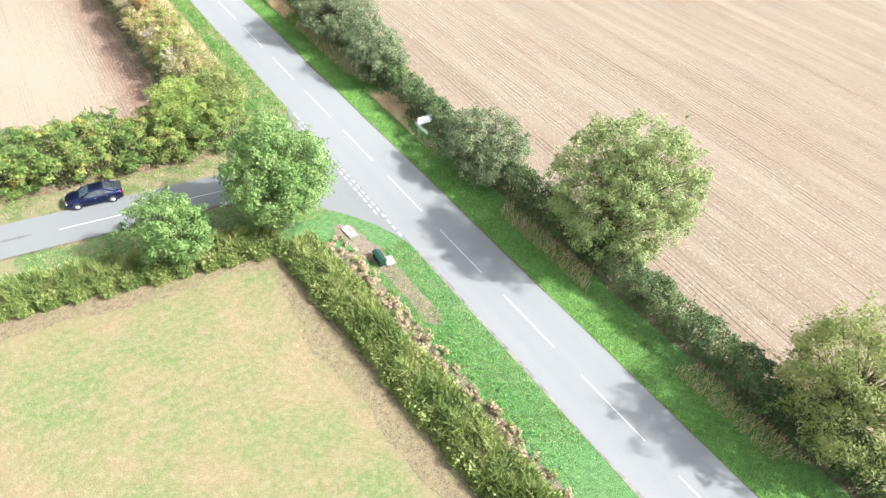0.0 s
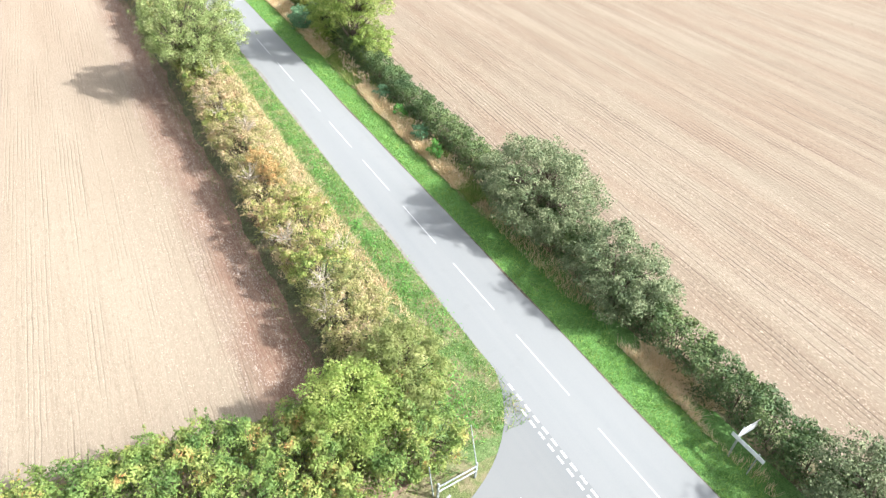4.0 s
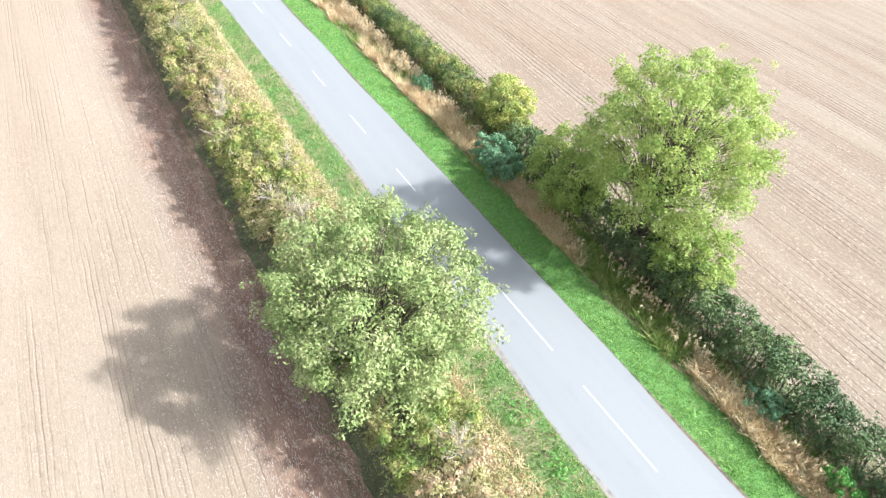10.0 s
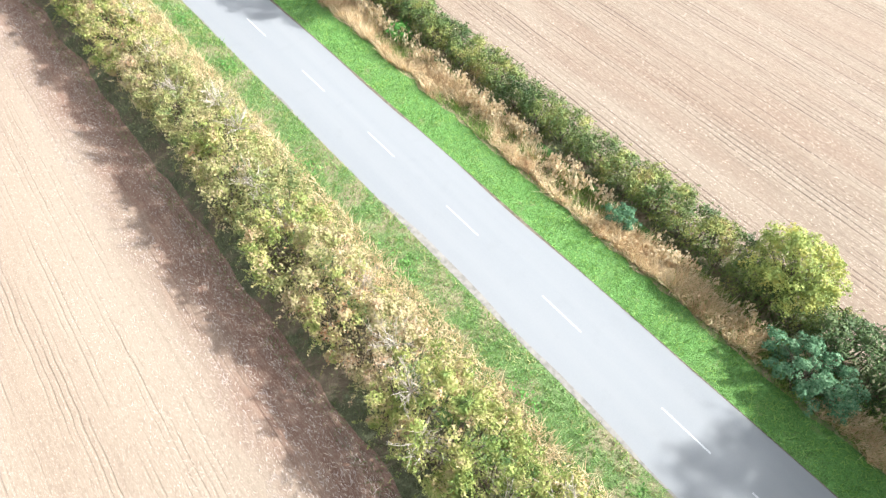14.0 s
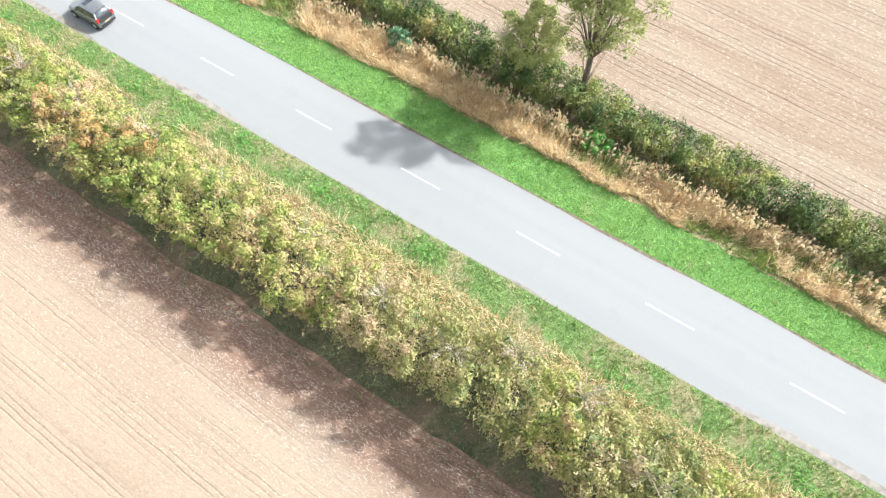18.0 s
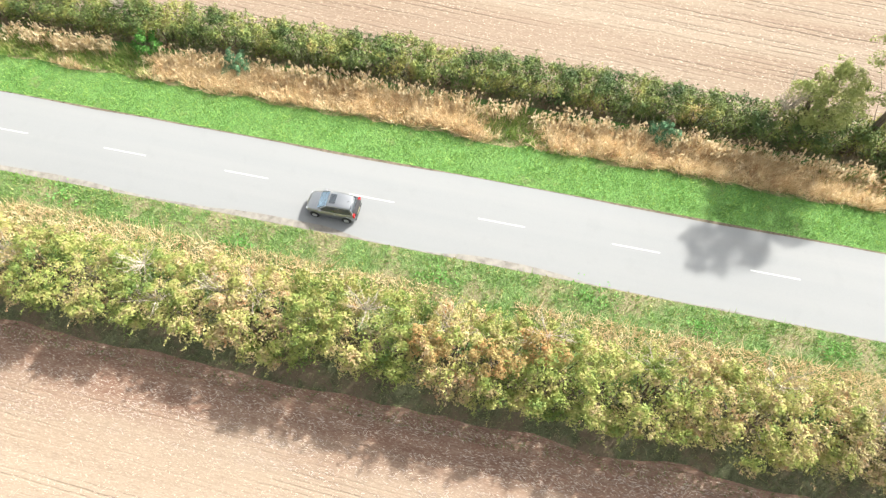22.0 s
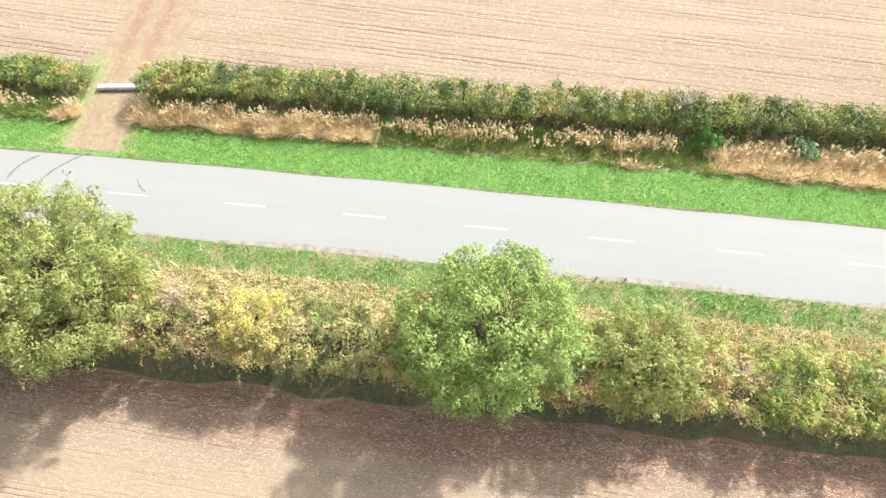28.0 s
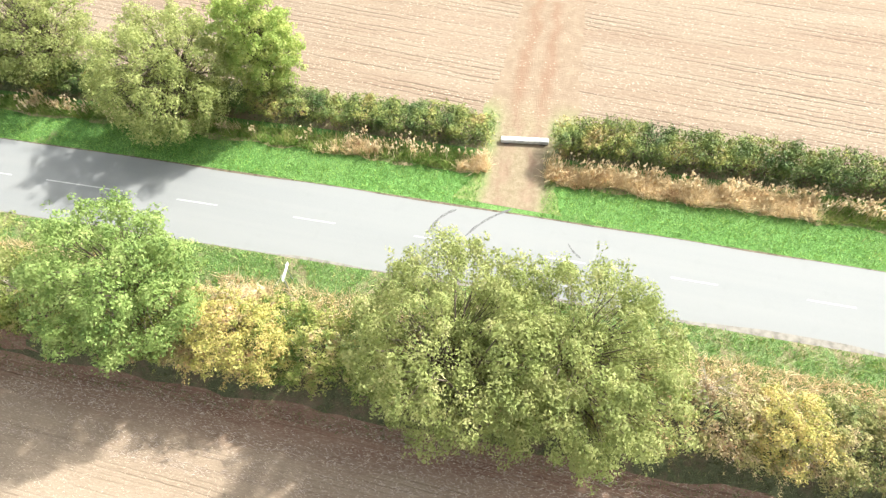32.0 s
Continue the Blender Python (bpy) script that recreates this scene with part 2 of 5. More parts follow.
def entrance_material():
    """Two soft wheel ruts of soil in trodden grass, running along x."""
    n = Nodes("trodden_entrance", 0.95, spec=0.1)
    geo = n.add("ShaderNodeNewGeometry")
    cut = n.add("ShaderNodeSeparateXYZ")
    n.join(geo.outputs["Position"], cut.inputs[0])
    sway = n.math("MULTIPLY", n.math("SUBTRACT", n.noise(0.35, 4, 0.6), 0.5), 2.4)
    off = n.math("ABSOLUTE", n.math("ADD", n.math("SUBTRACT", cut.outputs["Y"], 268.75), sway), 0.0)
    rut = n.level(n.math("ABSOLUTE", n.math("SUBTRACT", off, 0.95), 0.0), 0.75, 0.1)
    rim = n.level(off, 1.7, 3.0)
    soil = n.mix(n.level(n.noise(1.6, 5, 0.7, stretch=(0.4, 1, 1)), 0.35, 0.65), (0.165, 0.112, 0.078), (0.235, 0.175, 0.125))
    straw = n.mix(n.level(n.noise(2.6, 5, 0.75), 0.4, 0.62), (0.175, 0.142, 0.090), (0.245, 0.195, 0.138))
    grass = n.mix(n.level(n.noise(2.2, 5, 0.75), 0.4, 0.6), (0.10, 0.17, 0.05), (0.20, 0.23, 0.09))
    # the stubble side is bare and pale
    field = n.level(cut.outputs["X"], 10.0, 13.5)
    c = n.mix(n.math("MULTIPLY", rut, n.level(n.noise(0.8, 4, 0.65), 0.38, 0.56)), straw, soil)
    c = n.mix(n.math("MULTIPLY", rim, n.level(cut.outputs["X"], 13.5, 11.0)), c, grass)
    pale = n.mix(n.level(n.noise(1.1, 5, 0.7), 0.42, 0.62), (0.188, 0.140, 0.100), (0.225, 0.172, 0.126))
    c = n.mix(field, c, n.mix(n.math("MULTIPLY", rut, 0.6), pale, (0.175, 0.105, 0.07)))
    n.colour(c)
    n.bump(n.noise(5.0, 5, 0.75), 0.8, 0.06)
    return n.mat


def paint_material():
    n = Nodes("worn_road_paint", 0.7, spec=0.3)
    c = n.mix(n.level(n.noise(9, 5, 0.7), 0.56, 0.72), (0.36, 0.36, 0.355), (0.23, 0.23, 0.225))
    n.colour(c)
    return n.mat


def bark_material(name, dark, light):
    n = Nodes(name, 0.9, spec=0.15)
    v = n.noise(7, 5, 0.65, stretch=(1, 1, 0.3))
    n.colour(n.ramp(v, [(0.3, dark), (0.7, light)]))
    n.bump(v, 0.6, 0.03)
    return n.mat


ASPHALT, PAINT = road_material(), paint_material()
SIDE_ASPHALT = road_material("grey_side_asphalt", 0.8)
SOIL, STUBBLE, MEADOW = soil_material(), stubble_material(), meadow_material()
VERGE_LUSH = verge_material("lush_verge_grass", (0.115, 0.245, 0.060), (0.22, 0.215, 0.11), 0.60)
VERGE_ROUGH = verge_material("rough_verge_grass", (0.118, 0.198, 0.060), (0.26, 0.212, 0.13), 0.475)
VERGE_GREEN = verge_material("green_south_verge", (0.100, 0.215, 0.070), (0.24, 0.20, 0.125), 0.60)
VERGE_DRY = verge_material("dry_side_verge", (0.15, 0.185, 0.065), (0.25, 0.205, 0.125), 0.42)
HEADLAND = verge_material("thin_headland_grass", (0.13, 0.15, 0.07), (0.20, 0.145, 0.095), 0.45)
# darker headland grass, with the hedge's shade put into its colour
BANK = verge_material("bank_grass_painted_shade", (0.090, 0.100, 0.050), (0.145, 0.105, 0.072), 0.47)
EDGE_SOIL = plain("brown_road_edge", (0.135, 0.108, 0.078), 0.95, wear=0.3, scale=3, spec=0.1)
EDGE_DIRT = plain("road_edge_grit", (0.205, 0.188, 0.165), 0.95, wear=0.2, scale=2, spec=0.1)
ENTRANCE = entrance_material()
TRACK = plain("rutted_track_soil", (0.23, 0.16, 0.115), 0.95, wear=0.22, scale=1.3, spec=0.1)
TYRE_MARK = plain("tyre_rubber_mark", (0.13, 0.13, 0.13), 0.8, wear=0.3, scale=8)

LEAF_AUTUMN = leaf_material("autumn_hedge_leaves", [(0.04, (0.055, 0.115, 0.035)), (0.26, (0.16, 0.225, 0.055)), (0.43, (0.28, 0.315, 0.085)), (0.55, (0.385, 0.365, 0.13)),
                            (0.66, (0.43, 0.345, 0.18)), (0.74, (0.43, 0.325, 0.18)), (0.775, (0.42, 0.19, 0.08)), (0.81, (0.42, 0.33, 0.20)), (0.96, (0.46, 0.40, 0.30))], 1.0, 0.13, 0.30)
LEAF_DRY = leaf_material("pale_dry_hedge_leaves", [(0.04, (0.065, 0.11, 0.04)), (0.24, (0.17, 0.205, 0.07)), (0.42, (0.30, 0.295, 0.11)), (0.56, (0.40, 0.345, 0.165)),
                         (0.68, (0.45, 0.36, 0.22)), (0.76, (0.42, 0.26, 0.14)), (0.82, (0.45, 0.37, 0.25)), (0.96, (0.50, 0.44, 0.34))], 0.9, 0.14, 0.30)
LEAF_RUST = leaf_material("rust_red_leaves", [(0.05, (0.24, 0.20, 0.07)), (0.4, (0.38, 0.30, 0.12)), (0.7, (0.43, 0.24, 0.10)), (1.0, (0.40, 0.18, 0.08))], 1.2, 0.45, 0.0)
LEAF_GOLD = leaf_material("golden_maple_leaves", [(0.05, (0.24, 0.26, 0.07)), (0.4, (0.44, 0.41, 0.12)), (0.75, (0.50, 0.38, 0.16)), (1.0, (0.50, 0.26, 0.10))], 0.8, 0.4, 0.0)
LEAF_HEDGE = leaf_material("hawthorn_leaves", [(0.05, (0.024, 0.050, 0.016)), (0.30, (0.062, 0.105, 0.029)), (0.55, (0.145, 0.185, 0.046)), (0.74, (0.285, 0.28, 0.075)), (0.86, (0.34, 0.22, 0.10)), (0.95, (0.14, 0.18, 0.075))], 0.55, 0.18, 0.2, 0.06)
LEAF_CORNER = leaf_material("mixed_hedge_leaves", [(0.05, (0.04, 0.085, 0.025)), (0.33, (0.11, 0.18, 0.045)), (0.57, (0.20, 0.27, 0.068)), (0.76, (0.30, 0.31, 0.09)), (0.88, (0.40, 0.20, 0.08))], 0.9, 0.16, 0.24, 0.25)
LEAF_LOW = leaf_material("low_hedge_leaves", [(0.08, (0.075, 0.13, 0.035)), (0.45, (0.20, 0.26, 0.075)), (0.8, (0.34, 0.36, 0.13)), (0.97, (0.46, 0.39, 0.20))], 0.5, 0.3, 0.15)
LEAF_DARK = leaf_material("dark_blackthorn_leaves", [(0.08, (0.03, 0.065, 0.022)), (0.5, (0.075, 0.12, 0.04)), (0.85, (0.16, 0.20, 0.07)), (1.0, (0.28, 0.26, 0.10))], 0.5, 0.4, 0.2, 0.07)
LEAF_OAK = leaf_material("field_maple_leaves", [(0.05, (0.05, 0.11, 0.03)), (0.5, (0.145, 0.235, 0.066)), (0.9, (0.275, 0.36, 0.13))], 0.8, 0.2, 0.1, 0.22)
LEAF_ASH = leaf_material("ash_leaves", [(0.05, (0.10, 0.17, 0.04)), (0.45, (0.29, 0.38, 0.095)), (0.9, (0.50, 0.52, 0.18))], 0.8, 0.3, 0.1, 0.5)
LEAF_WILLOW = leaf_material("grey_willow_leaves", [(0.05, (0.035, 0.06, 0.028)), (0.45, (0.12, 0.155, 0.07)), (0.8, (0.245, 0.27, 0.145)), (1.0, (0.36, 0.355, 0.22))], 0.9, 0.3, 0.1, 0.08)
LEAF_FIELD = leaf_material("mixed_tree_leaves", [(0.05, (0.12, 0.155, 0.052)), (0.4, (0.24, 0.28, 0.09)), (0.75, (0.37, 0.385, 0.155)), (1.0, (0.47, 0.43, 0.22))], 0.9, 0.15, 0.1, 0.5)
LEAF_GOLDGREEN = leaf_material("yellowing_leaves", [(0.05, (0.11, 0.16, 0.04)), (0.45, (0.26, 0.31, 0.075)), (0.75, (0.42, 0.40, 0.10)), (1.0, (0.54, 0.44, 0.10))], 0.9, 0.25, 0.0, 0.2)
LEAF_FRESH = leaf_material("fresh_green_leaves", [(0.05, (0.09, 0.15, 0.042)), (0.45, (0.21, 0.295, 0.083)), (0.85, (0.345, 0.415, 0.15)), (1.0, (0.44, 0.43, 0.18))], 0.9, 0.2, 0.0, 0.42)
LEAF_SAGE = leaf_material("sage_green_leaves", [(0.05, (0.075, 0.12, 0.038)), (0.4, (0.19, 0.25, 0.078)), (0.75, (0.33, 0.36, 0.155)), (1.0, (0.43, 0.41, 0.22))], 0.9, 0.3, 0.1, 0.24)
LEAF_PALE = leaf_material("pale_willow_leaves", [(0.05, (0.16, 0.20, 0.07)), (0.45, (0.33, 0.37, 0.13)), (1.0, (0.50, 0.50, 0.22))], 0.6, 0.5, 0.1, 0.55)
LEAF_SALLOW = leaf_material("blue_green_elder_leaves", [(0.05, (0.05, 0.13, 0.06)), (0.5, (0.12, 0.24, 0.12)), (0.95, (0.24, 0.36, 0.20))], 0.5, 0.6, 0.1)
STRAW_GROUND = verge_material("trampled_straw_ground", (0.42, 0.33, 0.20), (0.16, 0.20, 0.08), 0.45)
LEAF_WEED = leaf_material("broad_weed_leaves", [(0.05, (0.05, 0.15, 0.03)), (0.5, (0.10, 0.27, 0.05)), (0.95, (0.19, 0.36, 0.08))], 0.5, 0.6, 0.1)
BLADES = leaf_material("verge_grass_blades", [(0.05, (0.06, 0.16, 0.03)), (0.5, (0.175, 0.325, 0.068)), (0.85, (0.29, 0.42, 0.10)), (1.0, (0.44, 0.40, 0.19))], 0.7, 0.6, 0.0)
BLADES_ROUGH = leaf_material("rough_grass_blades", [(0.05, (0.08, 0.19, 0.04)), (0.50, (0.17, 0.295, 0.068)), (0.76, (0.36, 0.345, 0.14)), (1.0, (0.54, 0.42, 0.26))], 0.9, 0.5, 0.0)
BLADES_MIXED = leaf_material("tussock_blades", [(0.05, (0.09, 0.18, 0.04)), (0.45, (0.20, 0.30, 0.07)), (0.75, (0.36, 0.38, 0.13)), (1.0, (0.55, 0.44, 0.24))], 0.8, 0.5, 0.0)
STRAW = leaf_material("dry_tall_grass", [(0.05, (0.42, 0.24, 0.13)), (0.3, (0.60, 0.45, 0.26)), (0.6, (0.74, 0.60, 0.38)), (1.0, (0.80, 0.70, 0.50))], 0.9, 0.5, 0.0, 0.45)
PLUME = leaf_material("pale_seed_heads", [(0.05, (0.42, 0.30, 0.17)), (0.4, (0.66, 0.53, 0.33)), (1.0, (0.80, 0.71, 0.54))], 0.8, 0.6, 0.0, 0.55)
DOCK = leaf_material("dead_dock_heads", [(0.05, (0.19, 0.13, 0.08)), (0.45, (0.37, 0.28, 0.17)), (1.0, (0.50, 0.41, 0.28))], 1.1, 0.3, 0.0, 0.2)
RIM = verge_material("dry_brown_grass", (0.222, 0.176, 0.106), (0.185, 0.18, 0.083), 0.54)
BARE = verge_material("bare_worn_verge", (0.245, 0.19, 0.145), (0.20, 0.205, 0.11), 0.52)
CHAFF = leaf_material("straw_bits", [(0.0, (0.32, 0.25, 0.185)), (1.0, (0.50, 0.42, 0.33))], 0.8, 0.8, 0.0, 0.1)
STONES = leaf_material("pale_flints", [(0.0, (0.24, 0.18, 0.145)), (1.0, (0.42, 0.35, 0.30))], 0.8, 0.8, 0.0, 0.0)
BLADES_DULL = leaf_material("dull_headland_blades", [(0.05, (0.08, 0.12, 0.04)), (0.5, (0.16, 0.18, 0.07)), (1.0, (0.32, 0.26, 0.15))], 0.9, 0.6, 0.0)
BARK = bark_material("grey_brown_bark", (0.055, 0.042, 0.030), (0.17, 0.14, 0.105))
TWIG = bark_material("bleached_twigs", (0.26, 0.22, 0.17), (0.52, 0.46, 0.38))


# ---- mesh tools ----
class Soup:
    """Collects loose pieces into one mesh."""

    def __init__(self):
        self.v, self.f, self.t, self.n = [], [], [], 0

    def pieces(self, corners):
        k, sides = corners.shape[:2]
        self.v.append(corners.reshape(-1, 3))
        (self.f if sides == 4 else self.t).append(np.arange(sides * k).reshape(-1, sides) + self.n)
        self.n += sides * k

    def tube(self, points, radii, sides=5):
        points = np.asarray(points, float)
        rings = []
        for i, p in enumerate(points):
            d = points[min(i + 1, len(points) - 1)] - points[max(i - 1, 0)]
            d = d / (np.linalg.norm(d) + 1e-9)
            a = np.cross(d, (0.31, 0.95, 0.05))
            a /= np.linalg.norm(a) + 1e-9
            b = np.cross(d, a)
            w = np.arange(sides) * 2 * math.pi / sides
            rings.append(p + radii[i] * (np.cos(w)[:, None] * a + np.sin(w)[:, None] * b))
        self.v.append(np.concatenate(rings))
        for i in range(len(points) - 1):
            j = np.arange(sides)
            k = (j + 1) % sides
            base = self.n + i * sides
            self.f.append(np.stack([base + j, base + k, base + sides + k, base + sides + j], 1))
        self.n += len(points) * sides

    def mesh(self, name, material, smooth=False):
        me = bpy.data.meshes.new(name)
        v = np.concatenate(self.v).astype(np.float32)
        sizes = [np.concatenate(p).astype(np.int32) for p in (self.f, self.t) if p]
        loops = np.concatenate([p.ravel() for p in sizes])
        counts = np.concatenate([np.full(len(p), p.shape[1], np.int32) for p in sizes])
        me.vertices.add(len(v))
        me.vertices.foreach_set("co", v.ravel())
        me.loops.add(len(loops))
        me.loops.foreach_set("vertex_index", loops)
        me.polygons.add(len(counts))
        me.polygons.foreach_set("loop_start", (np.cumsum(counts) - counts).astype(np.int32))
        me.update(calc_edges=True)
        me.validate()
        if smooth:
            me.shade_smooth()
        me.materials.append(material)
        return me


def unit(v):
    return v / (np.linalg.norm(v, axis=-1, keepdims=True) + 1e-9)


def cards(rng, centre, normal, size, aspect=0.5):
    """Pointed leaves, one triangle each."""
    n = len(centre)
    t = unit(np.cross(normal, rng.normal(size=(n, 3))))
    b = np.cross(normal, t)
    s = np.asarray(size).reshape(-1, 1)
    return np.stack([centre + t * s, centre - t * s * 0.6 + b * s * aspect, centre - t * s * 0.6 - b * s * aspect], 1)


def blades(rng, base, height, width, lean=0.35):
    """Upright tapering blades."""
    n = len(base)
    w = rng.uniform(0, 2 * math.pi, n)
    side = np.stack([np.cos(w), np.sin(w), np.zeros(n)], 1) * np.asarray(width).reshape(-1, 1)
    h = np.asarray(height).reshape(-1, 1)
    tip = base + np.concatenate([rng.normal(0, lean, (n, 2)), np.ones((n, 1))], 1) * h
    return np.stack([base - side, base + side, tip], 1)


def ball(rng, n):
    return unit(rng.normal(size=(n, 3)))


def clump(rng, centre, radius, count, size, lift=0.25):
    d = ball(rng, count)
    d[:, 2] = np.where(d[:, 2] < -0.35, -d[:, 2], d[:, 2])
    r = radius * (0.55 + 0.5 * rng.random(count) ** 0.6)
    p = centre + d * r[:, None] * np.array([1, 1, 0.85])
    nrm = unit(d + 0.55 * rng.normal(size=(count, 3)) + np.array([0, 0, lift]))
    return cards(rng, p, nrm, size * rng.uniform(0.65, 1.35, count), rng.uniform(0.45, 0.62))


def mesh_of(name, bm, material, smooth=False):
    me = bpy.data.meshes.new(name)
    bm.to_mesh(me)
    bm.free()
    if smooth:
        me.shade_smooth()
    me.materials.append(material)
    return me


def child(name, me, parent, label=""):
    ob = new(name, me)
    ob.parent = parent
    if label:
        ob["label"] = label
    return ob


def part(name, bm, material, parent, label="", smooth=False):
    return child(name, mesh_of(name, bm, material, smooth), parent, label)


def box(bm, lo, hi, bevel=0.0, m=None):
    made = bmesh.ops.create_cube(bm, size=1.0)["verts"]
    lo, hi = Vector(lo), Vector(hi)
    for v in made:
        v.co = Vector(((v.co.x + 0.5) * (hi.x - lo.x) + lo.x, (v.co.y + 0.5) * (hi.y - lo.y) + lo.y, (v.co.z + 0.5) * (hi.z - lo.z) + lo.z))
    if bevel:
        edges = list({e for v in made for e in v.link_edges})
        made = bmesh.ops.bevel(bm, geom=edges, offset=bevel, segments=2, affect="EDGES")["verts"]
    if m is not None:
        bmesh.ops.transform(bm, matrix=m, verts=list({v for v in made}))
    return made


def rod(bm, a, b, r, sides=8, r2=None):
    a, b = Vector(a), Vector(b)
    d = b - a
    m = Matrix.Translation((a + b) / 2) @ d.to_track_quat("Z", "Y").to_matrix().to_4x4()
    return bmesh.ops.create_cone(bm, cap_ends=True, segments=sides, radius1=r, radius2=r if r2 is None else r2, depth=d.length, matrix=m)["verts"]


def thing(name, at, label, category, group="", kind=""):
    ob = new(name)
    ob.empty_display_size = 0.3
    ob.matrix_basis = at
    return tagged(ob, label, category, group, kind)


# ---- plan ----
def table(y, rows):
    return float(np.interp(y, [r[0] for r in rows], [r[1] for r in rows]))


def road_x(y):
    """The middle of the road."""
    def curve(t):
        u = (t - 150) / 150
        return ROAD[0] + ROAD[1] * u + ROAD[2] * u * u + ROAD[3] * u ** 3 + ROAD[4] * u ** 4
    if y < 0:
        return curve(0) + (curve(0) - curve(-1)) * y
    if y > 310:
        return curve(310) + (curve(310) - curve(309)) * (y - 310)
    return curve(y)


HALF = 3.18
HEDGE_R = [(-60, 12.5), (-20, 11.5), (20, 10.4), (48, 9.8), (94, 10.0), (130, 10.3), (180, 11.0), (210, 10.7), (237, 9.5), (260, 8.7), (285, 7.6), (330, 5.2), (420, 0.5)]
GRASS_R = [(-60, 8.5), (20, 7.4), (50, 6.9), (90, 6.4), (180, 6.3), (208, 6.1), (235, 5.8), (265, 5.1), (300, 3.9), (340, 1.6), (420, -2.5)]


def hedge_l(y):
    return table(y, [(60, -9.6), (110, -10.0), (180, -10.2), (230, -10.5), (270, -11.2), (300, -12.0), (420, -18)])


def side_y(x):
    """The middle of the side road."""
    return 50.05 - 0.13 * (x + 12)


def smooth(t):
    t = min(1.0, max(0.0, t))
    return t * t * (3 - 2 * t)


def field_z(x, y):
    """The height of the west field, which lies lower than the road behind a grass bank."""
    drop = table(y, [(62, 0.5), (110, 0.95), (150, 1.3), (420, 1.4)])
    return -0.03 - drop * smooth((hedge_l(y) - 0.9 - x) / 3.0) * smooth((y - side_y(x) - 11.0) / 5.0)


def strip(name, ys, left, right, z, material, label, category="", across=1, wobble=0.0, seed=1):
    """A sheet along the road between two edges given as functions of y."""
    rng = random.Random(seed)
    bm = bmesh.new()
    last = None
    for y in ys:
        a, b = left(y) + rng.uniform(-wobble, wobble), right(y) + rng.uniform(-wobble, wobble)
        xs = [a + (b - a) * i / across for i in range(across + 1)]
        row = [bm.verts.new((x, y, z(x, y) if callable(z) else z)) for x in xs]
        if last:
            for i in range(across):
                bm.faces.new((last[i], last[i + 1], row[i + 1], row[i]))
        last = row
    return tagged(new(name, mesh_of(name, bm, material)), label, category or name, kind="structure")


def sheet(name, outline, z, material, label, category):
    bm = bmesh.new()
    bm.faces.new([bm.verts.new((x, y, z)) for x, y in outline])
    bmesh.ops.triangulate(bm, faces=bm.faces[:])
    return tagged(new(name, mesh_of(name, bm, material)), label, category, kind="structure")


def span(a, b, step):
    return [a + (b - a) * i / max(1, round((b - a) / step)) for i in range(max(1, round((b - a) / step)) + 1)]


def bend(p0, c, p1, n=14):
    return [((1 - t) ** 2 * p0[0] + 2 * t * (1 - t) * c[0] + t * t * p1[0], (1 - t) ** 2 * p0[1] + 2 * t * (1 - t) * c[1] + t * t * p1[1]) for t in [i / n for i in range(n + 1)]]


# ---- ground ----
sheet("ground", [(-2500, -2500), (2500, -2500), (2500, 2500), (-2500, 2500)], -2.0, HEADLAND, "open farmland reaching to the horizon", "ground")
sheet("roadside_ground", [(-420, -300), (14, -300), (14, 62)] + [(hedge_l(62) - 0.9, 62), (hedge_l(62) - 0.9, side_y(-11) + 11.0), (-420, side_y(-420) + 11.0)], -0.05, HEADLAND, "thin grass and soil between the fields and the roads", "ground")
strip("roadside_ground_north", span(62, 430, 4), lambda y: hedge_l(y) - 0.9, lambda y: table(y, HEDGE_R) + 2.0, -0.05, HEADLAND, "thin grass and soil along the road", "ground")
strip("field_stubble", span(-300, 500, 10), lambda y: table(y, HEDGE_R) + 1.0, lambda y: 420, -0.03, STUBBLE, "pale harvested stubble field with straight rows", "field", across=8)
# soil field, as a net of squares that are small along its edges
bm = bmesh.new()
net = []
for v in (0, 1, 2, 3, 4, 5.5, 7.5) + tuple(span(12, 440, 8)):
    y0 = v + 62.5
    row = []
    for u in (0, 0.5, 1, 1.5, 2, 2.5, 3, 4, 6, 9, 14, 22, 40, 80, 160, 400):
        x = hedge_l(y0 + 0.1 * u) - 1.0 - u
        y = side_y(x) + 11.2 + v
        row.append(bm.verts.new((x, y, field_z(x, y))))
    net.append(row)
for a, b in zip(net, net[1:]):
    for k in range(len(a) - 1):
        bm.faces.new((a[k + 1], a[k], b[k], b[k + 1]))
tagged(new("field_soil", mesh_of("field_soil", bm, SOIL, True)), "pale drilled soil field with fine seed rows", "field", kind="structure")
sheet("field_meadow", [(-300, -300), (-8.0, -300), (-8.0, 10), (-10.4, 38.0), (-11.8, 41.2), (-36, 46.0), (-90, 56), (-300, 88)], -0.03, MEADOW, "dry yellow-green mown meadow", "field")
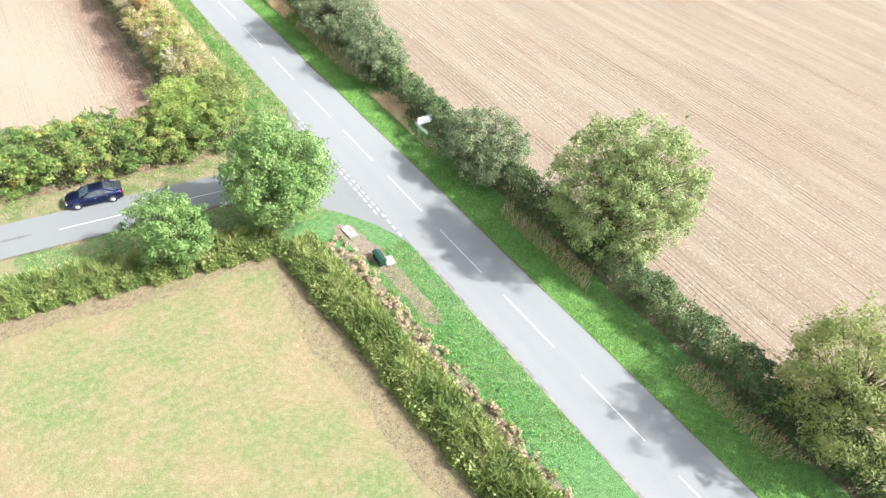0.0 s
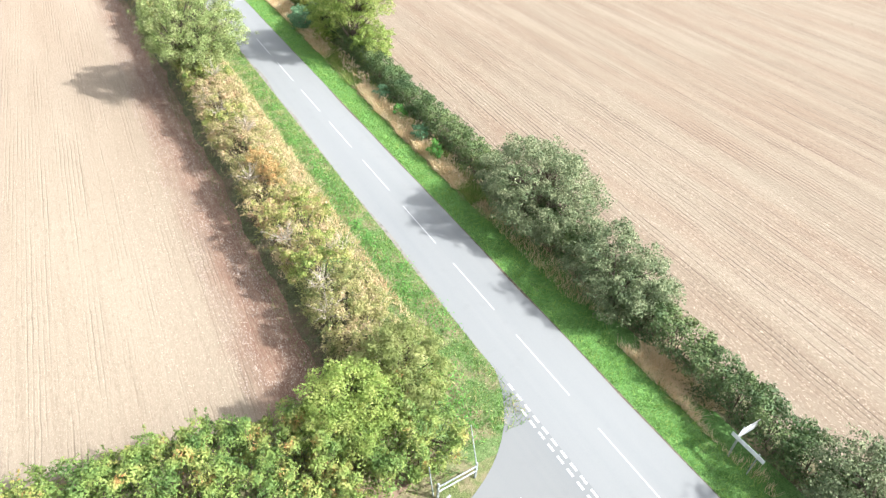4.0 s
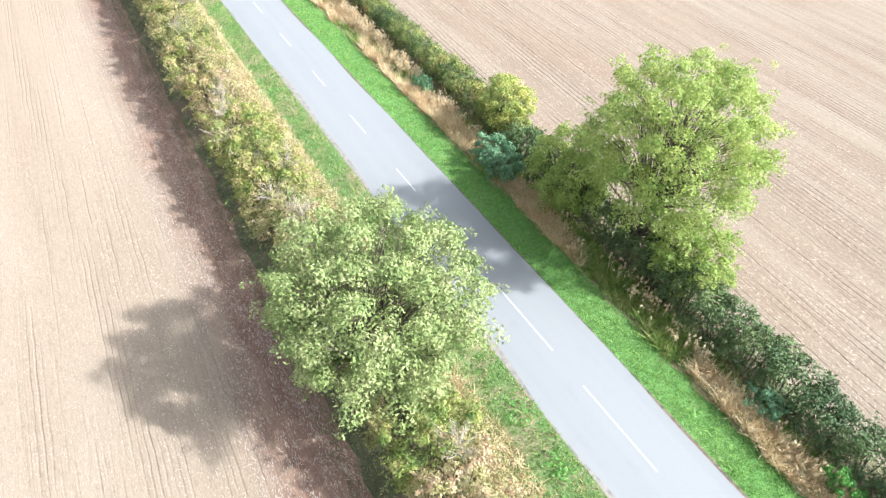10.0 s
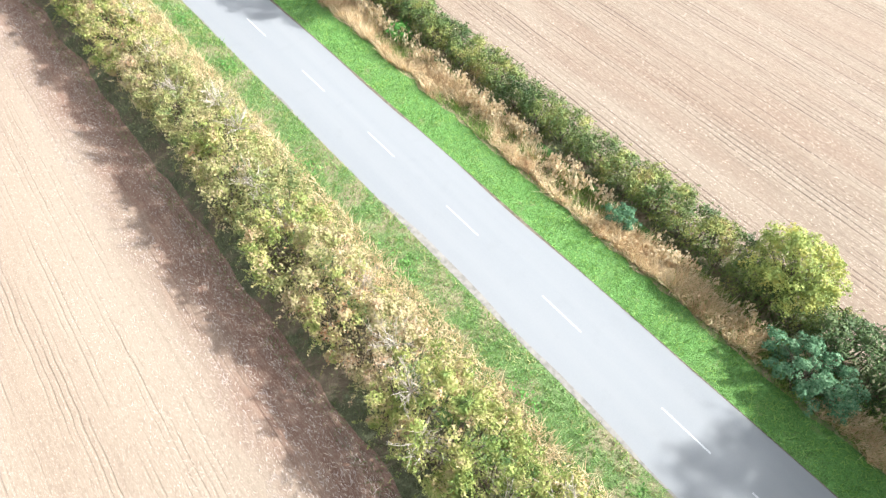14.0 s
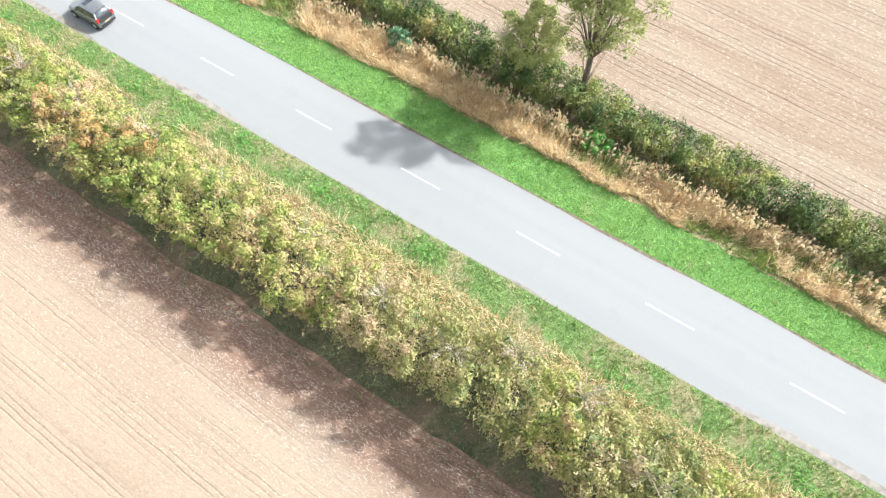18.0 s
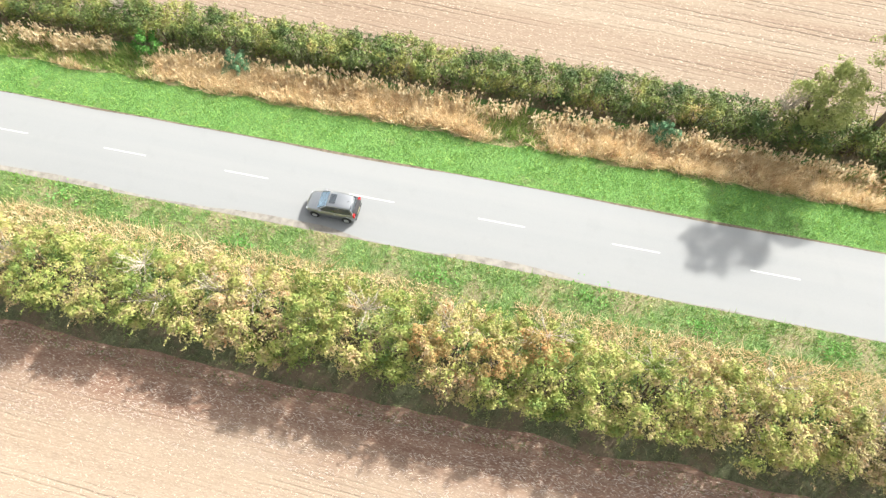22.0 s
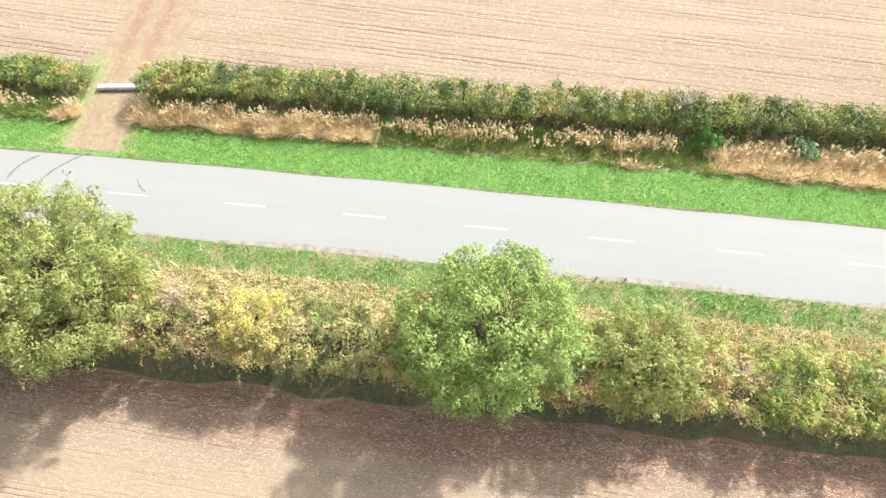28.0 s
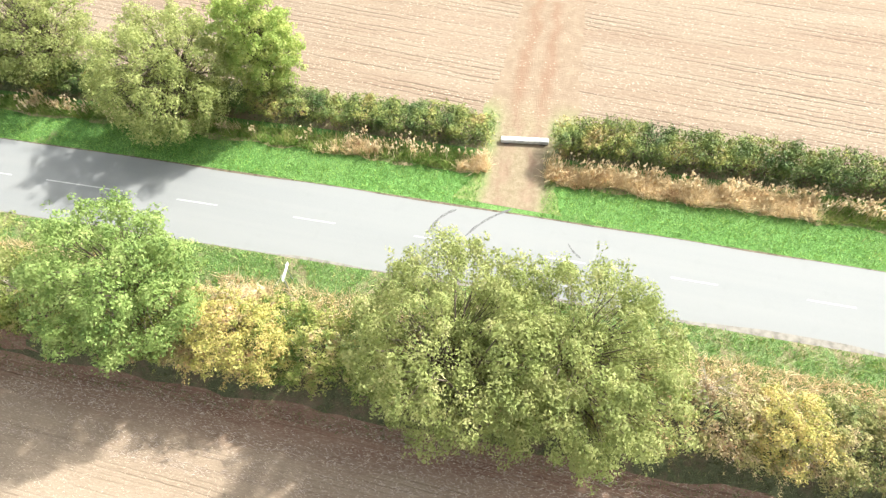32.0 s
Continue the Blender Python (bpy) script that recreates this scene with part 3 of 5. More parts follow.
for path, seed in (([(-11.9 + 0.075 * max(0, 38 - y), y) for y in span(-30, 40, 0.9)], 31), ([(x, 40.4 - 0.19 * (x + 12)) for x in span(-70, -11.5, 0.9)], 32)):
    rng_rim = random.Random(seed)
    bm = bmesh.new()
    last = None
    for x, y in path:
        w = 2.2 + 1.5 * noise.noise((seed, (x + y) * 0.14, 0.0)) + rng_rim.uniform(-0.25, 0.25)
        z = -0.018 if seed == 31 else -0.013
        row = (bm.verts.new((x, y, z)), bm.verts.new((x - w, y, z) if seed == 31 else (x, y - w, z)))
        if last:
            bm.faces.new((last[0], last[1], row[1], row[0]))
        last = row
    tagged(new("meadow_rim", mesh_of("meadow_rim", bm, RIM)), "dry brown grass rim of the meadow", "field", kind="structure")
sheet("headland_side", [(-300, side_y(-300) + 7.5), (-9, side_y(-9) + 7.5), (-8.5, 64), (-12.5, 64), (-16, side_y(-16) + 13.0), (-300, side_y(-300) + 13.0)], -0.024, HEADLAND, "thin grass under the hedge beside the side road", "ground")
strip("headland", span(62, 420, 1.3), lambda y: hedge_l(y) - 3.2 + 0.5 * noise.noise((0.0, y * 0.22, 6.0)), lambda y: hedge_l(y) + 2.6, lambda x, y: field_z(x, y) + 0.02, BANK, "thin olive grass bank falling from the hedge to the field, shade in its colour", "bank", across=12, wobble=0.1)
strip("headland_east", span(-120, 420, 4), lambda y: table(y, HEDGE_R) - 2.2, lambda y: table(y, HEDGE_R) + (2.3 if y > 255 else 1.6), -0.02, HEADLAND, "thin grass strip under the hedge", "ground", wobble=0.3)
strip("verge_east", span(-120, 420, 1.0), lambda y: road_x(y) + HALF - 0.35, lambda y: table(y, HEDGE_R) - 1.0, -0.005, VERGE_LUSH, "lush green mown grass verge", "verge", across=3)
strip("dry_grass_bed", span(76, 420, 1.0), lambda y: table(y, GRASS_R) - 0.1, lambda y: table(y, HEDGE_R) - 1.8, 0.002, STRAW_GROUND, "trampled dry straw under the tall grass", "verge", wobble=0.25)
strip("verge_west_south", span(-120, 42.5, 1.0), lambda y: -10.2 + min(2.3, max(0.0, 0.085 * (38 - y))), lambda y: road_x(y) - HALF + 0.35, -0.005, VERGE_GREEN, "rough green verge with bare patches", "verge", across=3)
strip("verge_west", span(55, 420, 1.0), lambda y: hedge_l(y) + 0.5, lambda y: road_x(y) - HALF + 0.35, -0.005, VERGE_ROUGH, "rough grass verge with dry and green patches", "verge", across=3)
sheet("verge_side_north", [(-200, side_y(-200) + 1.6), (-60, side_y(-60) + 1.6), (-14, 51.8), (-7, 53.0), (-2.6, 58.0), (-4, 62), (-9, 60), (-60, 64.5), (-200, 84)], -0.008, VERGE_DRY, "dry yellow grass verge beside the side road", "verge")
sheet("verge_side_south", [(-200, side_y(-200) - 1.6), (-200, side_y(-200) - 5.5), (-36, 46.0), (-11.5, 41.4), (-9.8, 38.4), (-7, 36), (-4, 40), (-6, 43), (-14, 47.9)], -0.008, VERGE_ROUGH, "rough green verge beside the side road", "verge")

# road, with a slight camber
bm = bmesh.new()
last = None
for y in span(-300, 600, 2.0):
    c = road_x(y)
    row = [bm.verts.new((c + HALF * k, y, 0.05 * (1 - k * k) + 0.004)) for k in (-1, -0.5, 0, 0.5, 1)]
    if last:
        for i in range(4):
            bm.faces.new((last[i], last[i + 1], row[i + 1], row[i]))
    last = row
road = tagged(new("road", mesh_of("road", bm, ASPHALT, True)), "pale worn asphalt country road with white centre marks", "road", kind="structure")
side = [(-300, side_y(-300) - 2.15), (-60, side_y(-60) - 2.1), (-22, side_y(-22) - 2.1)] + bend((-14.5, side_y(-14.5) - 2.05), (-4.6, 44.6), (-2.1, 35.5)) + [(-1.7, 48)]
side += bend((-2.0, 62.0), (-3.2, 54.2), (-11.4, side_y(-11.4) + 2.5)) + [(-22, side_y(-22) + 2.3), (-60, side_y(-60) + 2.2), (-300, side_y(-300) + 2.2)]
sheet("side_road", side, 0.008, SIDE_ASPHALT, "narrow grey side road with a wide mouth", "road")


def marking(corners, z=0.0):
    bm = bmesh.new()
    bm.faces.new([bm.verts.new((x, y, z + 0.05 * max(0.0, 1 - ((x - road_x(y)) / HALF) ** 2) + 0.009)) for x, y in corners])
    part("road_marking", bm, PAINT, road)


def dash(y0, y1, w=0.052):
    ys = span(y0, y1, 1.6)
    marking([(road_x(y) - w, y) for y in ys] + [(road_x(y) + w, y) for y in reversed(ys)])


for j in range(-16, 12):
    dash(26.486 + 9 * j - 6.1, 26.486 + 9 * j)
for j in range(0, 19):
    dash(131.131 + 9 * j - 3.17, 131.131 + 9 * j)
for j in range(0, 12):
    dash(297.4 + 9 * j, 303.6 + 9 * j)
# give-way lines across the mouth
for row, (a, b) in enumerate(((36.6, 58.6), (40.2, 57.2))):
    y = a
    while y < b:
        x = -2.18 - 0.42 * row
        marking([(x - 0.085, y), (x + 0.085, y), (x + 0.085, y + 0.6), (x - 0.085, y + 0.6)], 0.004)
        y += 0.95
# hollow warning triangle and centre marks on the side road
tri = [Vector((-9.9, 51.4)), Vector((-6.1, 52.0)), Vector((-6.2, 50.5))]
mid = (tri[0] + tri[1] + tri[2]) / 3
for a, b in ((0, 1), (1, 2), (2, 0)):
    inner = [mid + (tri[k] - mid) * 0.55 for k in (a, b)]
    marking([tuple(tri[a]), tuple(tri[b]), tuple(inner[1]), tuple(inner[0])], 0.004)
for x0 in (-11.6, -20.6):
    xs = (x0 - 6.0, x0)
    off = -0.1
    marking([(xs[0], side_y(xs[0]) + off - 0.06), (xs[1], side_y(xs[1]) + off - 0.06), (xs[1], side_y(xs[1]) + off + 0.06), (xs[0], side_y(xs[0]) + off + 0.06)], 0.004)


def ragged(name, path, width, z, material, label, category, seed):
    """A strip of uneven width along a path on the ground."""
    rng = random.Random(seed)
    bm = bmesh.new()
    last = None
    for i, p in enumerate(path):
        a, b = Vector(path[max(i - 1, 0)]), Vector(path[min(i + 1, len(path) - 1)])
        d = (b - a).normalized()
        nrm = Vector((-d.y, d.x))
        w = width * rng.uniform(0.45, 1.0) * (0.3 if i in (0, len(path) - 1) else 1)
        l, r = Vector(p) + nrm * w / 2, Vector(p) - nrm * w / 2
        zz = z + 0.05 * max(0.0, 1 - ((p[0] - road_x(p[1])) / HALF) ** 2) if abs(p[0]) < 3.4 else z
        row = (bm.verts.new((l.x, l.y, zz)), bm.verts.new((r.x, r.y, zz)))
        if last:
            bm.faces.new((last[0], last[1], row[1], row[0]))
        last = row
    return tagged(new(name, mesh_of(name, bm, material)), label, category, kind="structure")


def edge_strip(name, ys, side_of, narrow, wide, material, label, seed):
    """Soil or dust along a road edge; its inner border wanders slowly."""
    bm = bmesh.new()
    last = None
    for y in ys:
        w = narrow + (wide - narrow) * smooth(0.35 + 1.1 * noise.noise((seed, y * 0.11, 0.4)) + 0.15 * noise.noise((seed, y * 0.5, 2.4)))
        x = road_x(y) + side_of * (HALF + 0.05)
        row = []
        for q in (x, x - side_of * w):
            k = min(1.0, abs(q - road_x(y)) / HALF)
            row.append(bm.verts.new((q, y, 0.05 * (1 - k * k) + 0.007)))
        if last:
            bm.faces.new((last[0], last[1], row[1], row[0]))
        last = row
    return tagged(new(name, mesh_of(name, bm, material)), label, "road edge", kind="structure")


edge_strip("road_edge_east", span(-30, 360, 0.5), 1, 0.06, 0.22, EDGE_SOIL, "brown soil along the road edge", 3.0)
edge_strip("road_edge_west", span(62, 360, 0.5), -1, 0.05, 0.5, EDGE_DIRT, "pale dust and grit along the road edge", 4.0)
edge_strip("road_edge_corner", span(-30, 36, 0.5), -1, 0.06, 0.4, EDGE_DIRT, "pale dust and grit along the road edge", 5.0)
ragged("tyre_mark", bend((-1.1, 274.2), (0.6, 273.9), (1.3, 272.6), 8), 0.28, 0.010, TYRE_MARK, "dark curved tyre mark on the road", "tyre mark", 6)
ragged("tyre_mark", bend((-0.9, 271.6), (1.0, 270.6), (2.2, 268.6), 8), 0.28, 0.010, TYRE_MARK, "dark curved tyre mark on the road", "tyre mark", 7)
ragged("tyre_mark", bend((-0.9, 263.3), (-0.6, 263.9), (0.1, 264.3), 6), 0.2, 0.010, TYRE_MARK, "short dark tyre mark on the road", "tyre mark", 8)
def tapered(name, rows, z, material, label, seed):
    """Worn ground across the verge; rows: x, y of one border, y of the other."""
    bm = bmesh.new()
    last = None
    xs = [r[0] for r in rows]
    for x in span(xs[0], xs[-1], 0.35):
        a, b = np.interp(x, xs, [r[1] for r in rows]), np.interp(x, xs, [r[2] for r in rows])
        a, b = a + 0.5 * noise.noise((x * 0.9, seed, 0.0)), b + 0.5 * noise.noise((x * 0.9, seed, 5.0))
        row = [bm.verts.new((x, a + (b - a) * k / 3, z)) for k in range(4)]
        if last:
            for k in range(3):
                bm.faces.new((last[k], row[k], row[k + 1], last[k + 1]))
        last = row
    return tagged(new(name, mesh_of(name, bm, material)), label, "track", kind="structure")


tapered("field_track", [(2.3, 264.9, 273.2), (4.5, 265.9, 271.9), (8.4, 266.2, 271.3), (11.0, 264.6, 272.4), (14.0, 264.9, 271.8), (25.0, 265.5, 271.0)], 0.006, ENTRANCE, "worn dry grass and rutted soil of the field entrance", 9.0)
ragged("dead_grass_strip", [(-7.75 + 0.055 * (38 - y), y) for y in span(-10, 38, 0.8)], 2.6, 0.0, BARE, "dead tan grass between the low hedge and the verge", "verge", 23)
ragged("bare_patch", bend((-6.4, 40.6), (-4.6, 33.5), (-4.9, 26.8), 16), 2.3, 0.004, BARE, "bare trodden soil and dead grass on the verge", "bare ground", 19)
for k, (x, y) in enumerate(((-31.0, 52.6), (-33.5, 53.0), (-36.5, 53.6))):
    ragged("road_repair", [(x + 0.5 * q, y - 0.065 * q) for q in range(6)], 0.4, 0.011, TYRE_MARK, "dark tar repair streak on the side road", "road repair", 24 + k)
ragged("bare_bank", [(x, side_y(x) + 5.9) for x in span(-46, -11, 0.7)], 1.5, 0.004, TRACK, "bare brown bank at the hedge foot", "bank", 14)

# ---- hedges ----
def shrub_meshes(seed, length, width, height, count, size, material, square=0.5, shoots=60, low=0.0, reach=1.0, rough=0.2, tuck=0.0):
    """Foliage and stems of one hedge shrub; its length runs along y."""
    rng = np.random.default_rng(seed)
    leaves, stems = Soup(), Soup()
    blobs = []
    for i in range(44):
        u = rng.uniform(-0.5, 0.5)
        r = rng.uniform(0.32, 0.66) * min(1.0, height / 2.6)
        if i < 26:
            x = rng.uniform(-0.5, 0.5) * width * 0.92
            top = height * (1 - (1 - square) * (2 * abs(x) / width) ** 2 * 0.55) * rng.uniform(1.03 - rough, 1.03)
            z = top - r * 0.8
        else:
            x = (1 if i % 2 else -1) * rng.uniform(0.3, 0.5) * width * (1 - tuck)
            z = height * rng.uniform(low + 0.1, 0.66)
        blobs.append((np.array([x * (1 - 0.6 * r / width), u * length, max(z, r * 0.5)]), r))
    each = int(count * 0.62 / len(blobs))
    for k, (c, r) in enumerate(blobs):
        leaves.pieces(clump(rng, c, r, each, size))
        if k % 2:
            continue
        foot = np.array([c[0] * 0.25 + rng.normal(0, 0.1), c[1] * 0.5, 0])
        mid = foot * 0.4 + c * 0.6 + rng.normal(0, 0.15, 3) - np.array([0, 0, 0.15 * height])
        stems.tube([foot, mid, c], [0.05, 0.035, 0.015], 4)
    # inner and skirt foliage
    n = int(count * 0.12)
    p = np.stack([rng.uniform(-0.44, 0.44, n) * width, rng.uniform(-0.55, 0.55, n) * length, height * rng.uniform(low, 0.8, n)], 1)
    leaves.pieces(cards(rng, p, ball(rng, n), size * rng.uniform(0.8, 1.5, n)))
    # leafy sprays that arch out of the shrub
    k = max(1, int(count * 0.26 / shoots))
    for _ in range(shoots):
        c, r = blobs[rng.integers(len(blobs))]
        d = unit(ball(rng, 1)[0] + np.array([0.35 * np.sign(c[0]), 0, 0.8]))
        s = c + d * r * 0.7
        far = reach * rng.uniform(0.35, 1.05)
        t = rng.random((k, 1)) ** 0.8
        sag = np.array([0, 0, -0.35]) * far * t * t
        leaves.pieces(cards(rng, s + d * far * t + sag + rng.normal(0, 0.09, (k, 3)) * (1.2 - t), unit(ball(rng, k) + 0.5 * d), size * rng.uniform(0.55, 1.05, k), 0.42))
        stems.tube([c, s + d * far * 0.9], [0.015, 0.005], 3)
    return leaves.mesh("foliage", material), stems.mesh("branchwork", BARK)


def rank_meshes(seed, length, width, height):
    """A low hedge of rank grass, nettles and bramble: upright blades over a dark inside."""
    rng = np.random.default_rng(seed)
    leaves, stems = Soup(), Soup()
    n = 3600
    p = np.stack([rng.uniform(-0.5, 0.5, n) * width, rng.uniform(-0.55, 0.55, n) * length, np.zeros(n)], 1)
    tops = np.array([height * (1 - 0.75 * (2 * abs(a) / width) ** 2.5) * (0.72 + 0.55 * noise.noise((a * 0.9 + seed, b * 0.9, 0.0))) for a, b, _ in p])
    p[:, 2] = np.maximum(0.0, tops * rng.uniform(0.05, 0.75, n))
    leaves.pieces(blades(rng, p, np.maximum(0.25, tops * rng.uniform(0.3, 0.55, n)), rng.uniform(0.03, 0.06, n), 0.45))
    k = 900
    q = np.stack([rng.uniform(-0.45, 0.45, k) * width, rng.uniform(-0.55, 0.55, k) * length, rng.uniform(0.0, 0.6, k) * height], 1)
    leaves.pieces(cards(rng, q, ball(rng, k), rng.uniform(0.10, 0.2, k)))
    for _ in range(24):
        a = np.array([rng.uniform(-0.4, 0.4) * width, rng.uniform(-0.5, 0.5) * length, 0.0])
        stems.tube([a, a + np.array([*rng.normal(0, 0.3, 2), height * rng.uniform(0.6, 1.0)])], [0.02, 0.008], 4)
    return leaves.mesh("foliage", LEAF_LOW), stems.mesh("branchwork", BARK)


def twig_mesh(seed, spread=0.9, reach=1.7):
    """A burst of bare grey twigs."""
    rng = np.random.default_rng(seed)
    s = Soup()
    for _ in range(22):
        d = unit(np.array([*rng.normal(0, spread, 2), 1.0]))
        l = reach * rng.uniform(0.6, 1.1)
        a = np.zeros(3)
        m = a + d * l * 0.55 + rng.normal(0, 0.08, 3)
        e = a + d * l + rng.normal(0, 0.15, 3)
        s.tube([a, m, e], [0.022, 0.016, 0.006], 3)
        for _ in range(5):
            t = rng.uniform(0.35, 0.95)
            q = a + (e - a) * t
            s.tube([q, q + unit(d + rng.normal(0, 0.7, 3)) * rng.uniform(0.2, 0.5)], [0.011, 0.005], 3)
    return s.mesh("dead_wood", TWIG)


def hedge_shrub(kinds, i, at, turn, scale, label, group, twigs=None):
    name, category, meshes = kinds
    foliage, stems = meshes[i % len(meshes)]
    ob = thing(name, pose(*at, 0, 0, turn), label, category, group)
    ob.scale = scale
    child("foliage", foliage, ob)
    child("branchwork", stems, ob)
    if twigs is not None:
        me, where = twigs
        t = child("dead_wood", me, ob, "bleached leafless twigs")
        t.location = where
    return ob


pick = random.Random(11)
AUTUMN = ("hedge_shrub", "shrub", [shrub_meshes(100 + i, 3.0, 5.1, 4.75, 7400, 0.098, LEAF_AUTUMN, 0.5, 80, 0.0, 1.15, 0.32) for i in range(8)])
DRYLEAF = ("hedge_shrub", "shrub", [shrub_meshes(110 + i, 3.0, 4.9, 4.6, 7000, 0.095, LEAF_DRY, 0.5, 80, 0.0, 1.2, 0.34) for i in range(6)])
CLIPPED = ("hawthorn_shrub", "shrub", [shrub_meshes(130 + i, 3.0, 3.0, 2.9, 5000, 0.088, LEAF_HEDGE, 0.6, 95, 0.0, 0.75, 0.16, 0.45) for i in range(6)])
DARKHEDGE = ("blackthorn_shrub", "shrub", [shrub_meshes(210 + i, 3.0, 2.9, 3.3, 4600, 0.10, LEAF_DARK, 0.85, 50, 0.0, 0.6, 0.16) for i in range(4)])
LOWHEDGE = ("low_hedge_shrub", "shrub", [rank_meshes(150 + i, 2.6, 3.7, 2.0) for i in range(4)])
CORNER = ("corner_hedge_shrub", "shrub", [shrub_meshes(170 + i, 3.2, 7.0, 4.7, 9000, 0.108, LEAF_CORNER, 0.55, 90, 0.0, 1.1, 0.3) for i in range(5)])
TWIGS = [twig_mesh(190 + i) for i in range(4)]

y, i = 63.0, 0
while y < 330:
    grey = (TWIGS[i % 4], (pick.uniform(-1.8, 1.2), pick.uniform(-1, 1), pick.uniform(2.9, 3.9))) if pick.random() < (0.85 if 118 < y < 172 else 0.55) else None
    hedge_shrub(DRYLEAF if (y < 172 or 243 < y < 258) and pick.random() < 0.75 else AUTUMN, pick.randrange(24), (hedge_l(y) + pick.uniform(-0.25, 0.25), y, -0.02), pick.choice((0, 180)) + pick.uniform(-12, 12),
                (pick.uniform(0.92, 1.08), pick.uniform(0.95, 1.15), pick.uniform(0.82, 1.10) * table(y, [(100, 1.0), (104, 1.1), (168, 1.1), (172, 1.0), (203, 1.0), (207, 0.82), (222, 0.82), (226, 1.0)])),
                "yellow-green autumn hedge shrub with bare grey twigs" if grey else "unclipped hedge shrub in yellow-green and rusty autumn leaf", "shrubs of the west hedge", grey)
    y += pick.uniform(2.6, 3.1)
    i += 1
y = -9.0
while y < 330:
    if not 265.2 < y < 272.6:
        low = 0.8 if y > 272 else 1.0
        hedge_shrub(DARKHEDGE if y < 128 else CLIPPED, pick.randrange(12), (table(y, HEDGE_R) + (0.2 if y > 128 else 0.0) + pick.uniform(-0.15, 0.15), y, -0.02), pick.choice((0, 180)) + pick.uniform(-8, 8),
                    (pick.uniform(0.95, 1.1), pick.uniform(0.98, 1.12), pick.uniform(0.95, 1.03) * low), "dense dark green clipped hawthorn of the roadside hedge", "shrubs of the east hedge")
    y += pick.uniform(2.5, 2.9)
# the hedge that turns down the side road
x = -9.5
while x > -50:
    hedge_shrub(CORNER, pick.randrange(5), (x, side_y(x) + 8.3 + pick.uniform(-0.25, 0.25), -0.02), 90 + 7 + pick.uniform(-14, 14),
                (pick.uniform(0.92, 1.08), pick.uniform(0.95, 1.12), pick.uniform(0.82, 1.06)), "tall mixed green hedge shrub beside the side road", "shrubs of the side road hedge")
    x -= pick.uniform(2.3, 2.8)
x = -13.2
while x > -46:
    hedge_shrub(LOWHEDGE, pick.randrange(4), (x, 41.7 - 0.19 * (x + 12), -0.02), 90 + 10 + pick.uniform(-8, 8),
                (pick.uniform(0.95, 1.1), pick.uniform(0.95, 1.12), pick.uniform(0.85, 1.1)), "low grassy green hedge round the meadow", "shrubs of the meadow hedge")
    x -= pick.uniform(1.7, 2.0)
y = 38.6
while y > -8:
    hedge_shrub(LOWHEDGE, pick.randrange(4), (-10.3 + 0.085 * (38 - y) * (0.6 if y < 10 else 1), y, -0.02), pick.choice((0, 180)) + pick.uniform(-8, 8),
                (pick.uniform(0.95, 1.15), pick.uniform(0.95, 1.12), pick.uniform(0.8, 1.05)), "low grassy green hedge round the meadow", "shrubs of the meadow hedge")
    y -= pick.uniform(1.7, 2.0)


